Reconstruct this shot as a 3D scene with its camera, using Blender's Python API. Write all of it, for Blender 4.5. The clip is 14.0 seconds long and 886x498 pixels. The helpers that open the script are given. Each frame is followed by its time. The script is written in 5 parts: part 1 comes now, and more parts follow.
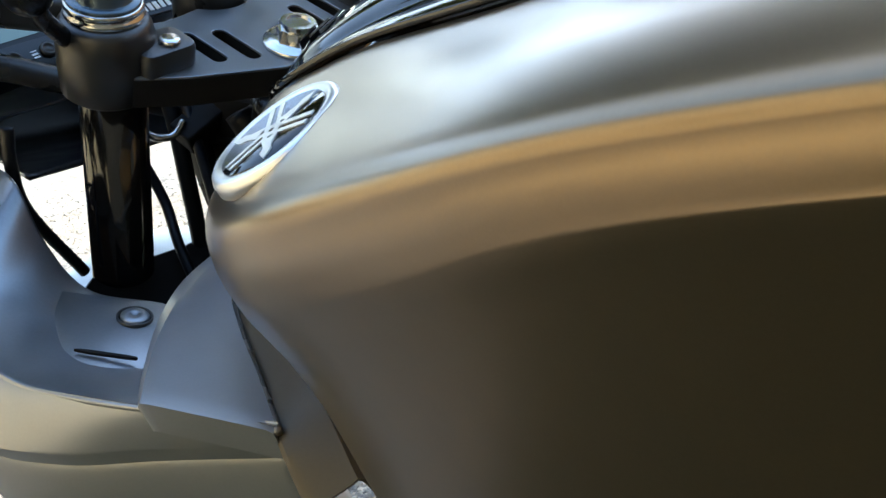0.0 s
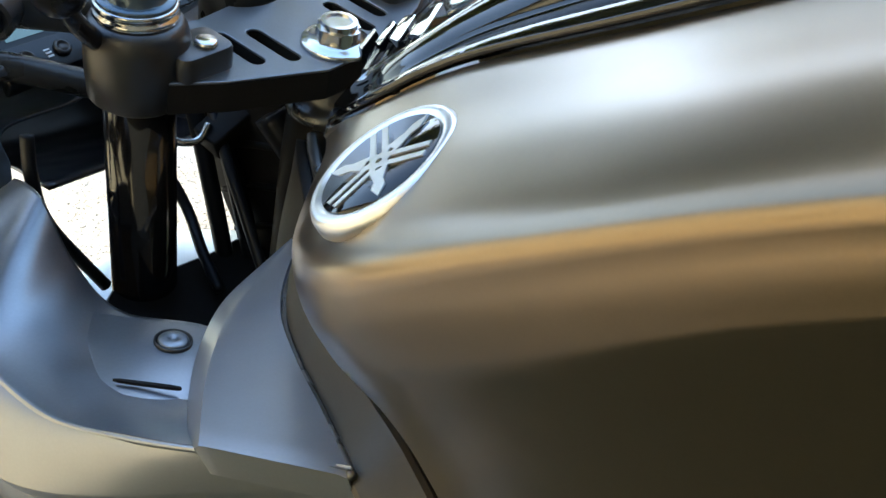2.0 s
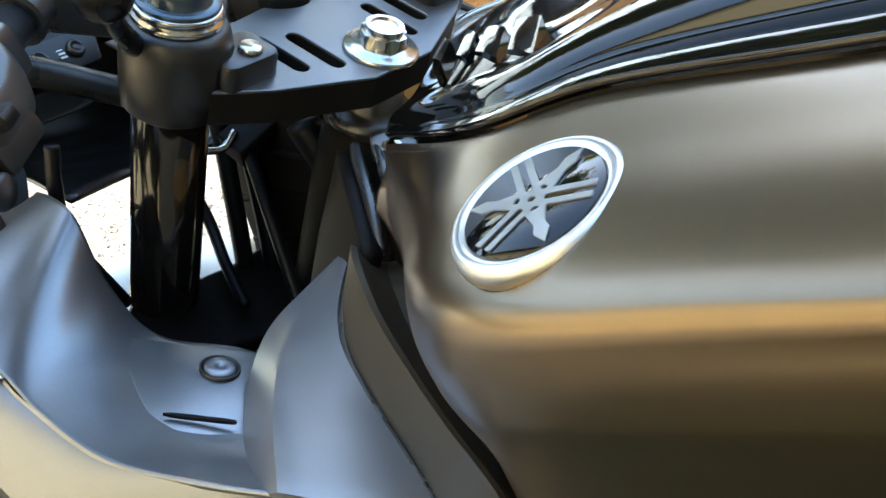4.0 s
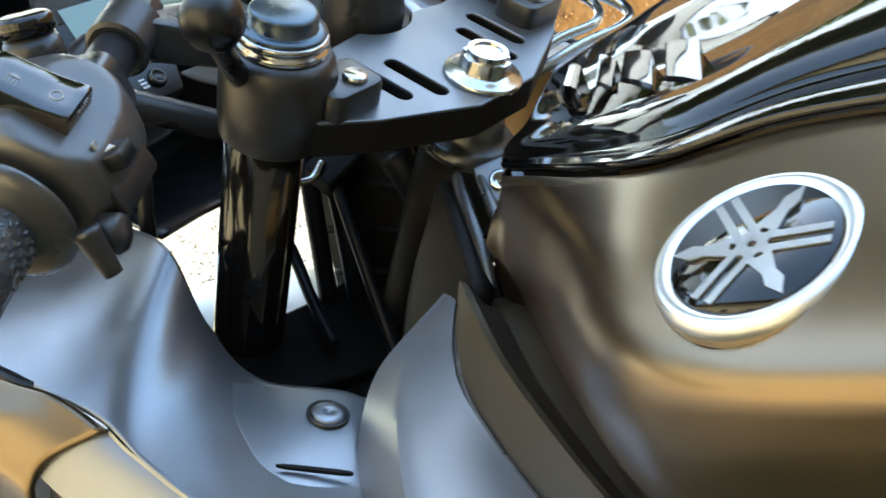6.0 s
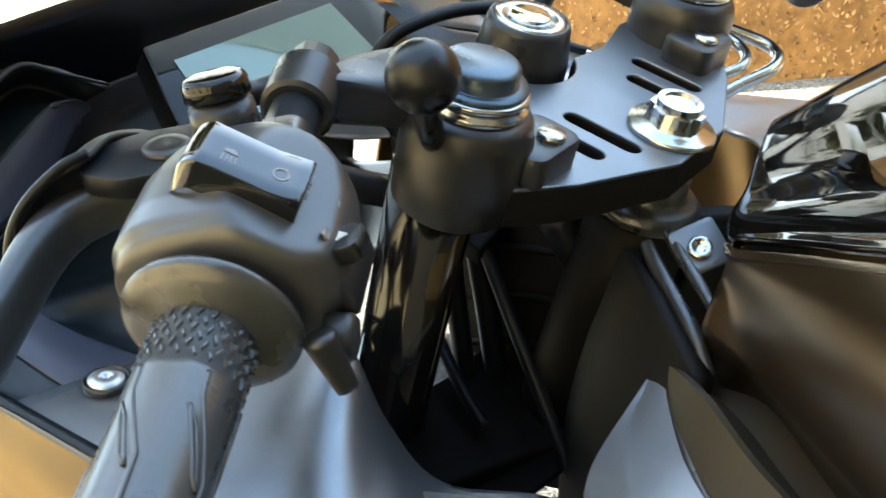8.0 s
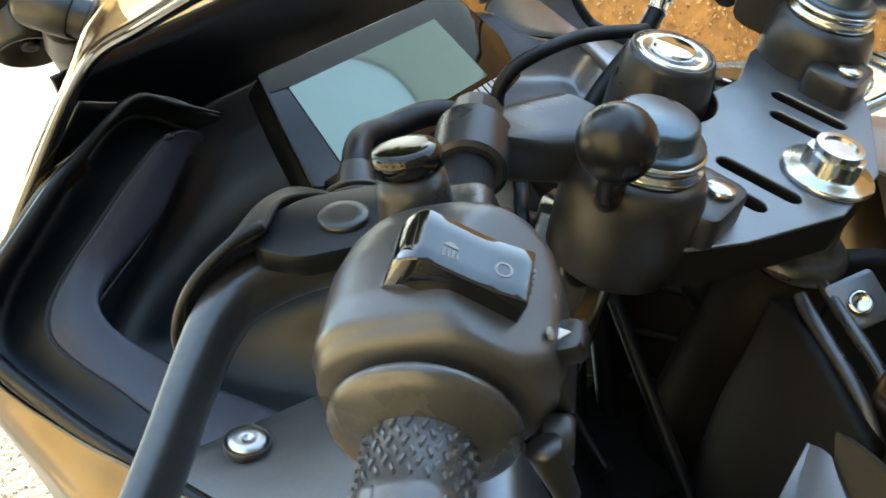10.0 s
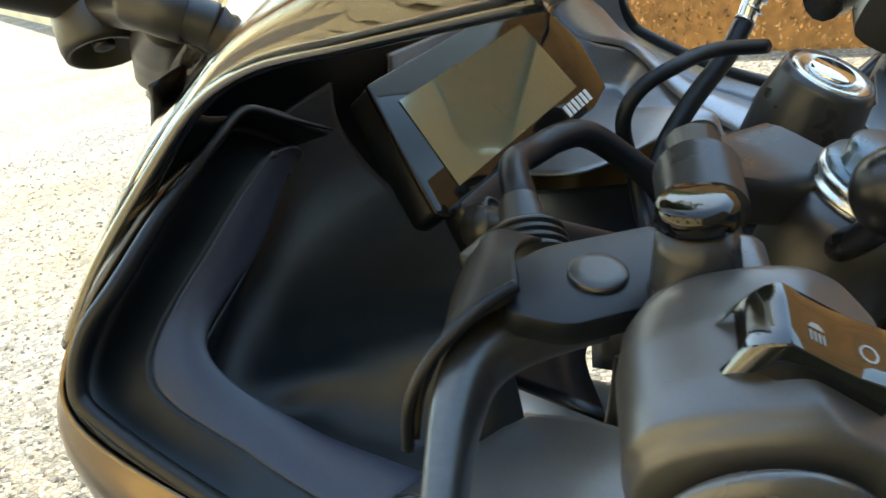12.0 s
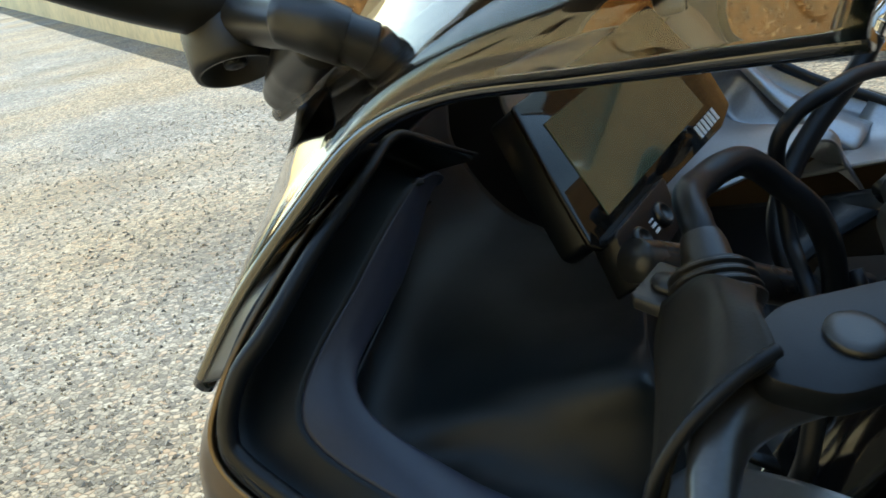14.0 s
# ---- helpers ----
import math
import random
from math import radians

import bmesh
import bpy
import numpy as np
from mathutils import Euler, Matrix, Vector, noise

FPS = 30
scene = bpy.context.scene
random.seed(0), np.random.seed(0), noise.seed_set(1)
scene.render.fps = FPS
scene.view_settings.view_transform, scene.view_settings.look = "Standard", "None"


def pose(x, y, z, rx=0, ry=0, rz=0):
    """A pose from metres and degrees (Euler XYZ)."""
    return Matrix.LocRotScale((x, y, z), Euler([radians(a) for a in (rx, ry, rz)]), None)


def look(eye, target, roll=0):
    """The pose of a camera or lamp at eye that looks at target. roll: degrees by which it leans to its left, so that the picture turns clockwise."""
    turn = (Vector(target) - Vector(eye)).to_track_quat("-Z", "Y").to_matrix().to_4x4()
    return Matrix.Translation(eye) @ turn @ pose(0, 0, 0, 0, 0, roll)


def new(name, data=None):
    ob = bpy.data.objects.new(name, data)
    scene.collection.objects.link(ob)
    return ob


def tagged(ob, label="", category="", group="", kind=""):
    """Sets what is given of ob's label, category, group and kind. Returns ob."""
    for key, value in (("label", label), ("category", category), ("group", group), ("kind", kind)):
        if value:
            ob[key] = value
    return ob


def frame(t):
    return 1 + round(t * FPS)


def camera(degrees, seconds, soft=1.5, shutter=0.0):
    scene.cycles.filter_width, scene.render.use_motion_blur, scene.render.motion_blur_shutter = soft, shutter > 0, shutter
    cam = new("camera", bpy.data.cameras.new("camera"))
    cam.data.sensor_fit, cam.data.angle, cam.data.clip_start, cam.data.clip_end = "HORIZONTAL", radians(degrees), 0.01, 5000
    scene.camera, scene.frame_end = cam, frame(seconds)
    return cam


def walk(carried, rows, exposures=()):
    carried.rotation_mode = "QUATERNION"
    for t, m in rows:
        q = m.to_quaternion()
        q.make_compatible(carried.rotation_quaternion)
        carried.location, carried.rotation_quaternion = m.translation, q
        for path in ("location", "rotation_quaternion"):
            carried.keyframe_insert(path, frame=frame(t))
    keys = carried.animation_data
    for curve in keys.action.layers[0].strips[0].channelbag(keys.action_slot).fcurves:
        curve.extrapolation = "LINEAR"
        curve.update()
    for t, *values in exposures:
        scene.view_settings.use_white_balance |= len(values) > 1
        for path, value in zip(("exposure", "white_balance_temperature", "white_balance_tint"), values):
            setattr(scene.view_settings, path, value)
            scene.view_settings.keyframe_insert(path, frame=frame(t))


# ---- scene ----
cam = camera(47.0, 14.0, shutter=0.5)
PATH = [
    (0, (-0.4930, -0.5749, 0.9547), (0.8294, 0.8232, 0.4099), -12.96),
    (0.5, (-0.4947, -0.5572, 0.9615), (0.8369, 0.8248, 0.3985), -13.02),
    (1, (-0.4935, -0.5400, 0.9681), (0.8407, 0.8320, 0.3873), -13.00),
    (1.5, (-0.4911, -0.5271, 0.9720), (0.8423, 0.8421, 0.3826), -12.89),
    (2, (-0.4937, -0.5107, 0.9738), (0.8537, 0.8446, 0.3842), -12.73),
    (2.5, (-0.4962, -0.4919, 0.9810), (0.8661, 0.8407, 0.3742), -12.39),
    (5, (-0.5088, -0.4201, 0.9975), (0.9050, 0.8457, 0.3657), -11.90),
    (5.5, (-0.5078, -0.4085, 1.0005), (0.8816, 0.8922, 0.3860), -12.37),
    (6, (-0.5119, -0.3865, 1.0013), (0.8807, 0.9248, 0.4171), -12.69),
    (6.5, (-0.5134, -0.3625, 1.0027), (0.8767, 0.9675, 0.4561), -13.23),
    (7, (-0.5147, -0.3289, 1.0099), (0.8855, 0.9955, 0.4755), -13.49),
    (7.5, (-0.5173, -0.2963, 1.0183), (0.8997, 1.0103, 0.4846), -13.61),
    (8, (-0.5190, -0.2645, 1.0269), (0.9099, 1.0274, 0.4891), -13.14),
    (10.5, (-0.5313, -0.1651, 1.0790), (0.8715, 1.1161, 0.4540), -12.47),
    (11, (-0.5332, -0.1256, 1.0825), (0.9234, 1.0865, 0.4429), -11.08),
    (11.5, (-0.5417, -0.0977, 1.0907), (0.9448, 1.0695, 0.4366), -10.84),
    (12, (-0.5517, -0.0691, 1.1009), (0.9637, 1.0527, 0.4338), -10.21),
    (12.5, (-0.5564, -0.0471, 1.1097), (0.9693, 1.0541, 0.4316), -9.82),
    (13, (-0.5567, -0.0287, 1.1128), (0.9656, 1.0806, 0.4405), -9.85),
    (13.5, (-0.5567, -0.0137, 1.1151), (0.9577, 1.1081, 0.4458), -9.97),
    (14, (-0.5589, 0.0033, 1.1166), (0.9510, 1.1308, 0.4464), -9.81),
]
EXPOSURES = [(0.0, 2.30, 5900, 7), (2.5, 2.62, 6050, 6), (5.0, 2.84, 6300, 5), (8.0, 2.92, 6750, 3), (11.0, 2.62, 6900, 2), (12.2, 2.26, 6600, 1), (14.0, 1.50, 6100, -1)]
walk(cam, [(t, look(eye, target, roll)) for t, eye, target, roll in PATH], EXPOSURES)

# ---- daylight ----
world = bpy.data.worlds.new("sky")
scene.world = world
world.use_nodes = True
sky = world.node_tree.nodes.new("ShaderNodeTexSky")
sky.sky_type, sky.sun_disc = "NISHITA", False
sky.sun_elevation, sky.sun_rotation = radians(50), radians(42)
sky.air_density, sky.dust_density = 1.6, 0.9
world.node_tree.links.new(sky.outputs[0], world.node_tree.nodes["Background"].inputs[0])
world.node_tree.nodes["Background"].inputs[1].default_value = 0.13
sun = new("sun", bpy.data.lights.new("sun", "SUN"))
sun.data.energy, sun.data.angle, sun.data.color = 2.6, radians(0.5), (1.0, 0.93, 0.8)
sun.matrix_world = look((4.30, 4.78, 7.66), (0, 0, 0))


# ---- materials ----
def mat(name, color, rough=0.5, metal=0.0, grain=0.0, scale=300.0, bump=0.0, bscale=400.0, coat=0.0, spread=0.0, spec=0.5, coat_rough=0.04):
    """A node material: base colour with two scales of variation, roughness wear and fine relief."""
    m = bpy.data.materials.new(name)
    m.use_nodes = True
    nt = m.node_tree
    b = nt.nodes["Principled BSDF"]
    b.inputs["Roughness"].default_value, b.inputs["Metallic"].default_value = rough, metal
    b.inputs["Coat Weight"].default_value = coat
    b.inputs["Coat Roughness"].default_value = coat_rough
    b.inputs["Specular IOR Level"].default_value = spec
    geo = nt.nodes.new("ShaderNodeTexCoord")
    n1 = nt.nodes.new("ShaderNodeTexNoise")
    n1.inputs["Scale"].default_value, n1.inputs["Detail"].default_value = scale, 6
    n2 = nt.nodes.new("ShaderNodeTexNoise")
    n2.inputs["Scale"].default_value, n2.inputs["Detail"].default_value = scale / 14, 4
    for n in (n1, n2):
        nt.links.new(geo.outputs["Object"], n.inputs["Vector"])
    mix = nt.nodes.new("ShaderNodeMath")
    mix.operation = "ADD"
    nt.links.new(n1.outputs["Fac"], mix.inputs[0])
    nt.links.new(n2.outputs["Fac"], mix.inputs[1])
    ramp = nt.nodes.new("ShaderNodeMapRange")
    ramp.inputs[1].default_value, ramp.inputs[2].default_value = 0.6, 1.4
    ramp.inputs[3].default_value, ramp.inputs[4].default_value = 1 - grain, 1 + grain
    nt.links.new(mix.outputs[0], ramp.inputs[0])
    mul = nt.nodes.new("ShaderNodeVectorMath")
    mul.operation = "SCALE"
    mul.inputs[0].default_value = color
    nt.links.new(ramp.outputs[0], mul.inputs["Scale"])
    nt.links.new(mul.outputs[0], b.inputs["Base Color"])
    if spread:
        r = nt.nodes.new("ShaderNodeMapRange")
        r.inputs[1].default_value, r.inputs[2].default_value = 0.35, 0.65
        r.inputs[3].default_value, r.inputs[4].default_value = rough - spread, rough + spread
        nt.links.new(n2.outputs["Fac"], r.inputs[0])
        nt.links.new(r.outputs[0], b.inputs["Roughness"])
    if bump:
        n3 = nt.nodes.new("ShaderNodeTexNoise")
        n3.inputs["Scale"].default_value, n3.inputs["Detail"].default_value = bscale, 3
        nt.links.new(geo.outputs["Object"], n3.inputs["Vector"])
        bp = nt.nodes.new("ShaderNodeBump")
        bp.inputs["Strength"].default_value, bp.inputs["Distance"].default_value = bump, 0.0005
        nt.links.new(n3.outputs["Fac"], bp.inputs["Height"])
        nt.links.new(bp.outputs[0], b.inputs["Normal"])
    return m


BRONZE = mat("bronze_matt_paint", (0.165, 0.118, 0.068), 0.31, 0.98, 0.04, 900, coat=0.55, coat_rough=0.22)
DULL = mat("dull_bronze_plastic", (0.055, 0.046, 0.031), 0.5, 0.3, 0.08, 700, 0.08, 1500, spread=0.05, spec=0.3)
GREY_PAINT = mat("grey_satin_paint", (0.27, 0.283, 0.305), 0.40, 0.7, 0.04, 700)
PLASTIC = mat("black_moulded_plastic", (0.013, 0.013, 0.013), 0.38, 0.0, 0.15, 500, 0.15, 1800, spread=0.05, spec=0.75)
HOUSING_PLASTIC = mat("black_switch_plastic", (0.048, 0.047, 0.045), 0.36, 0.0, 0.15, 500, 0.15, 1800, spread=0.05, spec=1.0)
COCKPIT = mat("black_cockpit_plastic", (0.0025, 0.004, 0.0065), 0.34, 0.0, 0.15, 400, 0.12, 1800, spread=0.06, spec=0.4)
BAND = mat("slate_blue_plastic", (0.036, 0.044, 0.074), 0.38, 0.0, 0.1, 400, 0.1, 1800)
# sky light on the far-side black panels, put into a pale grey base
SKY_PANEL = mat("sky_lit_grained_panel", (0.35, 0.365, 0.39), 0.36, 0.6, 0.12, 500, 0.12, 1800, spread=0.05)
INNER = mat("black_inner_fairing_panel", (0.27, 0.285, 0.305), 0.36, 0.85, 0.06, 500, 0.04, 1800, spread=0.05)
GLOSS = mat("gloss_black_plastic", (0.004, 0.004, 0.005), 0.05, 0.0, 0.1, 200, coat=1.0, spread=0.02, spec=0.6)
COVER_GLOSS = mat("deep_gloss_black_lacquer", (0.004, 0.004, 0.004), 0.05, 0.0, 0.1, 200, spread=0.02, spec=0.5)
SATIN = mat("black_satin_metal", (0.036, 0.038, 0.041), 0.30, 0.35, 0.1, 500, 0.06, 1500, spread=0.05)
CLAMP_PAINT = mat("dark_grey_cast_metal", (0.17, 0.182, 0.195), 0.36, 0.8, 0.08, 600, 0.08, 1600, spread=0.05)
FORK_PAINT = mat("gloss_black_fork_tube", (0.01, 0.01, 0.011), 0.14, 0.1, 0.1, 200, coat=0.6)
LEVER = mat("worn_black_lever_paint", (0.085, 0.088, 0.090), 0.34, 0.7, 0.15, 300, 0.08, 1200, spread=0.08)
BALL = mat("smooth_black_rubber", (0.008, 0.008, 0.009), 0.28, 0.0, 0.15, 400, 0.08, 900, spread=0.06, spec=0.45)
ANODISED = mat("slate_anodised_metal", (0.09, 0.12, 0.145), 0.30, 0.7, 0.08, 500, 0.05, 1500, spread=0.06)
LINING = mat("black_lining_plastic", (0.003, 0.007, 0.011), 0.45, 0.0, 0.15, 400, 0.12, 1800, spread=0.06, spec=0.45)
STEEL = mat("bright_zinc_steel", (0.62, 0.62, 0.60), 0.22, 1.0, 0.08, 400, 0.05, 900, spread=0.06)
CHROME = mat("polished_chrome", (0.78, 0.78, 0.78), 0.08, 1.0, 0.03, 300)
RUBBER = mat("black_rubber", (0.055, 0.054, 0.052), 0.28, 0.0, 0.2, 400, 0.15, 900, spread=0.08, spec=1.0)
SCUFF = mat("scuffed_rubber", (0.010, 0.009, 0.007), 0.42, 0.0, 0.6, 90, 0.2, 700, spread=0.12, spec=0.3)
HOSE = mat("black_rubber_hose", (0.006, 0.008, 0.012), 0.38, 0.0, 0.15, 400, 0.08, 1500, spec=0.3)
# black frame metal; also the painted shade on the upper clamp's sides
DARK = mat("black_metal_and_clamp_shade", (0.008, 0.0075, 0.007), 0.6, 0.0, 0.2, 200, 0.2, 600, spec=0.15)
SILVER = mat("brushed_silver", (0.66, 0.67, 0.68), 0.34, 1.0, 0.05, 300, spread=0.04)
PRINT = mat("grey_print", (0.30, 0.31, 0.31), 0.4, 0.0, 0.05, 500)
WHITE = mat("white_print", (0.75, 0.76, 0.76), 0.5, 0.0, 0.05, 500)


def stone_mat(name, cols, size, rough=0.85):
    """Exposed stone chips in a binder: cells of differing stones with dark joints, two scales."""
    m = bpy.data.materials.new(name)
    m.use_nodes = True
    nt = m.node_tree
    b = nt.nodes["Principled BSDF"]
    b.inputs["Roughness"].default_value = rough
    tc = nt.nodes.new("ShaderNodeTexCoord")
    vo = nt.nodes.new("ShaderNodeTexVoronoi")
    vo.inputs["Scale"].default_value = 1 / size
    ed = nt.nodes.new("ShaderNodeTexVoronoi")
    ed.feature = "DISTANCE_TO_EDGE"
    ed.inputs["Scale"].default_value = 1 / size
    big = nt.nodes.new("ShaderNodeTexNoise")
    big.inputs["Scale"].default_value, big.inputs["Detail"].default_value = 1.3, 6
    for n in (vo, ed, big):
        nt.links.new(tc.outputs["Object"], n.inputs["Vector"])
    sep = nt.nodes.new("ShaderNodeSeparateColor")
    nt.links.new(vo.outputs["Color"], sep.inputs[0])
    ramp = nt.nodes.new("ShaderNodeValToRGB")
    e = ramp.color_ramp.elements
    e[0].color, e[1].color = (*cols[0], 1), (*cols[-1], 1)
    for k, c in enumerate(cols[1:-1]):
        e.new((k + 1) / (len(cols) - 1)).color = (*c, 1)
    nt.links.new(sep.outputs[0], ramp.inputs[0])
    jo = nt.nodes.new("ShaderNodeMapRange")
    jo.inputs[1].default_value, jo.inputs[2].default_value = 0.0, 0.18
    jo.inputs[3].default_value, jo.inputs[4].default_value = 0.5, 1.0
    nt.links.new(ed.outputs["Distance"], jo.inputs[0])
    pa = nt.nodes.new("ShaderNodeMapRange")
    pa.inputs[1].default_value, pa.inputs[2].default_value = 0.3, 0.7
    pa.inputs[3].default_value, pa.inputs[4].default_value = 0.75, 1.25
    nt.links.new(big.outputs["Fac"], pa.inputs[0])
    mu = nt.nodes.new("ShaderNodeMath")
    mu.operation = "MULTIPLY"
    nt.links.new(jo.outputs[0], mu.inputs[0])
    nt.links.new(pa.outputs[0], mu.inputs[1])
    sc = nt.nodes.new("ShaderNodeVectorMath")
    sc.operation = "SCALE"
    nt.links.new(ramp.outputs[0], sc.inputs[0])
    nt.links.new(mu.outputs[0], sc.inputs["Scale"])
    dust = nt.nodes.new("ShaderNodeTexNoise")
    dust.inputs["Scale"].default_value, dust.inputs["Detail"].default_value = 0.7, 7
    nt.links.new(tc.outputs["Object"], dust.inputs["Vector"])
    tone = nt.nodes.new("ShaderNodeValToRGB")
    tone.color_ramp.elements[0].position, tone.color_ramp.elements[1].position = 0.38, 0.62
    tone.color_ramp.elements[0].color, tone.color_ramp.elements[1].color = (0.95, 0.97, 1.0, 1), (1.12, 0.98, 0.76, 1)
    nt.links.new(dust.outputs["Fac"], tone.inputs[0])
    tint = nt.nodes.new("ShaderNodeVectorMath")
    tint.operation = "MULTIPLY"
    nt.links.new(sc.outputs[0], tint.inputs[0])
    nt.links.new(tone.outputs[0], tint.inputs[1])
    nt.links.new(tint.outputs[0], b.inputs["Base Color"])
    bp = nt.nodes.new("ShaderNodeBump")
    bp.inputs["Strength"].default_value, bp.inputs["Distance"].default_value = 0.7, 0.004
    nt.links.new(jo.outputs[0], bp.inputs["Height"])
    nt.links.new(bp.outputs[0], b.inputs["Normal"])
    return m


ASPHALT = stone_mat("worn_chip_asphalt", [(0.10, 0.095, 0.09), (0.17, 0.16, 0.145), (0.25, 0.235, 0.205), (0.36, 0.34, 0.30), (0.30, 0.23, 0.17)], 0.017)
CHIP = mat("stone_chips", (0.30, 0.285, 0.255), 0.85, 0.0, 0.45, 25)
WALLP = mat("ochre_lime_plaster", (0.78, 0.62, 0.36), 0.9, 0.0, 0.2, 9, 0.3, 40)
SHADE_WALL = mat("shade_wall_dark", (0.055, 0.052, 0.042), 0.95, 0.0, 0.5, 9, 0.5, 40)
# near-black ground colour that stands in for shade in the paint's reflections
SHADE_GROUND = mat("shade_dark_ground", (0.035, 0.038, 0.018), 0.95, 0.0, 0.5, 12, 0.6, 50)
# buff colour chosen to throw a gold band onto the tank
GOLD_GROUND = mat("gold_reflection_ground", (0.52, 0.42, 0.25), 0.95, 0.0, 0.3, 8, 0.3, 40)
EARTH = mat("orange_laterite_earth", (0.42, 0.20, 0.055), 0.95, 0.0, 0.5, 14, 0.5, 60)
LCD = mat("lcd_glass", (0.095, 0.14, 0.098), 0.10, 0.4, 0.04, 60, coat=1.0)
BEZEL = mat("display_black_glass", (0.008, 0.007, 0.006), 0.05, 0.0, 0.1, 60, coat=0.45, spec=0.1)
SMOKE = mat("smoked_acrylic", (0.66, 0.58, 0.47), 0.01, 0.0, 0.06, 60)
SMOKE.node_tree.nodes["Principled BSDF"].inputs["Transmission Weight"].default_value = 1.0
SMOKE.node_tree.nodes["Principled BSDF"].inputs["IOR"].default_value = 1.5


LEAF = mat("green_leaves", (0.09, 0.12, 0.025), 0.5, 0.0, 0.5, 3)


def islands(m, low, high):
    """Varies a material's colour from piece to piece."""
    nt = m.node_tree
    b = nt.nodes["Principled BSDF"]
    src = b.inputs["Base Color"].links[0].from_socket
    g = nt.nodes.new("ShaderNodeNewGeometry")
    r = nt.nodes.new("ShaderNodeValToRGB")
    r.color_ramp.elements[0].color, r.color_ramp.elements[1].color = (*low, 1), (*high, 1)
    nt.links.new(g.outputs["Random Per Island"], r.inputs[0])
    x = nt.nodes.new("ShaderNodeVectorMath")
    x.operation = "MULTIPLY"
    nt.links.new(src, x.inputs[0])
    nt.links.new(r.outputs[0], x.inputs[1])
    nt.links.new(x.outputs[0], b.inputs["Base Color"])


def lets_light_through(m, colour, share):
    """Leaves glow when lit from behind."""
    nt = m.node_tree
    tl = nt.nodes.new("ShaderNodeBsdfTranslucent")
    tl.inputs[0].default_value = (*colour, 1)
    mx = nt.nodes.new("ShaderNodeMixShader")
    mx.inputs[0].default_value = share
    nt.links.new(nt.nodes["Principled BSDF"].outputs[0], mx.inputs[1])
    nt.links.new(tl.outputs[0], mx.inputs[2])
    nt.links.new(mx.outputs[0], nt.nodes["Material Output"].inputs["Surface"])


lets_light_through(LEAF, (0.30, 0.36, 0.04), 0.4)
islands(LEAF, (0.5, 0.6, 0.5), (2.6, 2.1, 1.0))
islands(CHIP, (0.6, 0.6, 0.62), (1.5, 1.42, 1.28))
LITTER = mat("dry_leaves_and_clods", (0.46, 0.25, 0.09), 0.9, 0.0, 0.4, 30)
islands(LITTER, (0.45, 0.40, 0.35), (1.5, 1.5, 1.6))
BARK = mat("grey_brown_bark", (0.16, 0.12, 0.08), 0.9, 0.0, 0.4, 30, 0.6, 60)


# ---- mesh helpers ----
V = Vector


def part(name, bm, material, parent=None, label="", flat=False):
    """Links a bmesh as one mesh object under a thing or a part."""
    bmesh.ops.recalc_face_normals(bm, faces=bm.faces[:])
    me = bpy.data.meshes.new(name)
    bm.to_mesh(me)
    bm.free()
    me.materials.append(material)
    if not flat:
        for p in me.polygons:
            p.use_smooth = True
    ob = new(name, me)
    if parent:
        ob.parent = parent
    if label:
        tagged(ob, label)
    return ob


def creased(ob, degrees=35):
    """Keeps edges sharper than the angle crisp on a smooth-shaded mesh."""
    ob.data.set_sharp_from_angle(angle=radians(degrees))
    return ob


def spline(points, n):
    """n + 1 points of a smooth curve through the given ones."""
    p = [V(q) for q in points]
    p = [2 * p[0] - p[1]] + p + [2 * p[-1] - p[-2]]
    out = []
    k = len(p) - 3
    for i in range(n + 1):
        f = min(i / n * k, k - 1e-6)
        j = int(f)
        t = f - j
        a, b, c, d = p[j:j + 4]
        out.append(0.5 * (2 * b + (c - a) * t + (2 * a - 5 * b + 4 * c - d) * t * t + (3 * b - a - 3 * c + d) * t ** 3))
    return out


def polyline(points, n):
    """n + 1 points at even steps along straight runs."""
    p = [V(q) for q in points]
    run = [0.0]
    for a, b in zip(p, p[1:]):
        run.append(run[-1] + (b - a).length)
    out = []
    for i in range(n + 1):
        s = run[-1] * i / n
        j = max(k for k in range(len(p) - 1) if run[k] <= s + 1e-9)
        out.append(p[j].lerp(p[j + 1], (s - run[j]) / max(run[j + 1] - run[j], 1e-9)))
    return out


def grid_mesh(rows, thick=0.0, close=False):
    """A sheet from rows of points, given a thickness against its normals."""
    bm = bmesh.new()
    vs = [[bm.verts.new(p) for p in row] for row in rows]
    w = len(rows[0])
    for a, b in zip(vs, vs[1:]):
        for i in range(w if close else w - 1):
            bm.faces.new((a[i], a[(i + 1) % w], b[(i + 1) % w], b[i]))
    if thick:
        bm.normal_update()
        solid(bm, thick)
    return bm


def solid(bm, thick):
    """Gives an open sheet a back face and sides."""
    bm.normal_update()
    front = bm.faces[:]
    rim = [e for e in bm.edges if e.is_boundary]
    twin = {v: bm.verts.new(v.co - v.normal * thick) for v in bm.verts[:]}
    for f in front:
        bm.faces.new([twin[v] for v in reversed(f.verts)])
    for e in rim:
        a, b = e.verts
        bm.faces.new((a, b, twin[b], twin[a]))


def smooth_sheet(control, nu, nv, thick):
    """A smooth sheet through a small grid of control points."""
    across = [spline(row, nv) for row in control]
    rows = list(zip(*[spline([r[j] for r in across], nu) for j in range(nv + 1)]))
    return grid_mesh([list(r) for r in rows], thick)


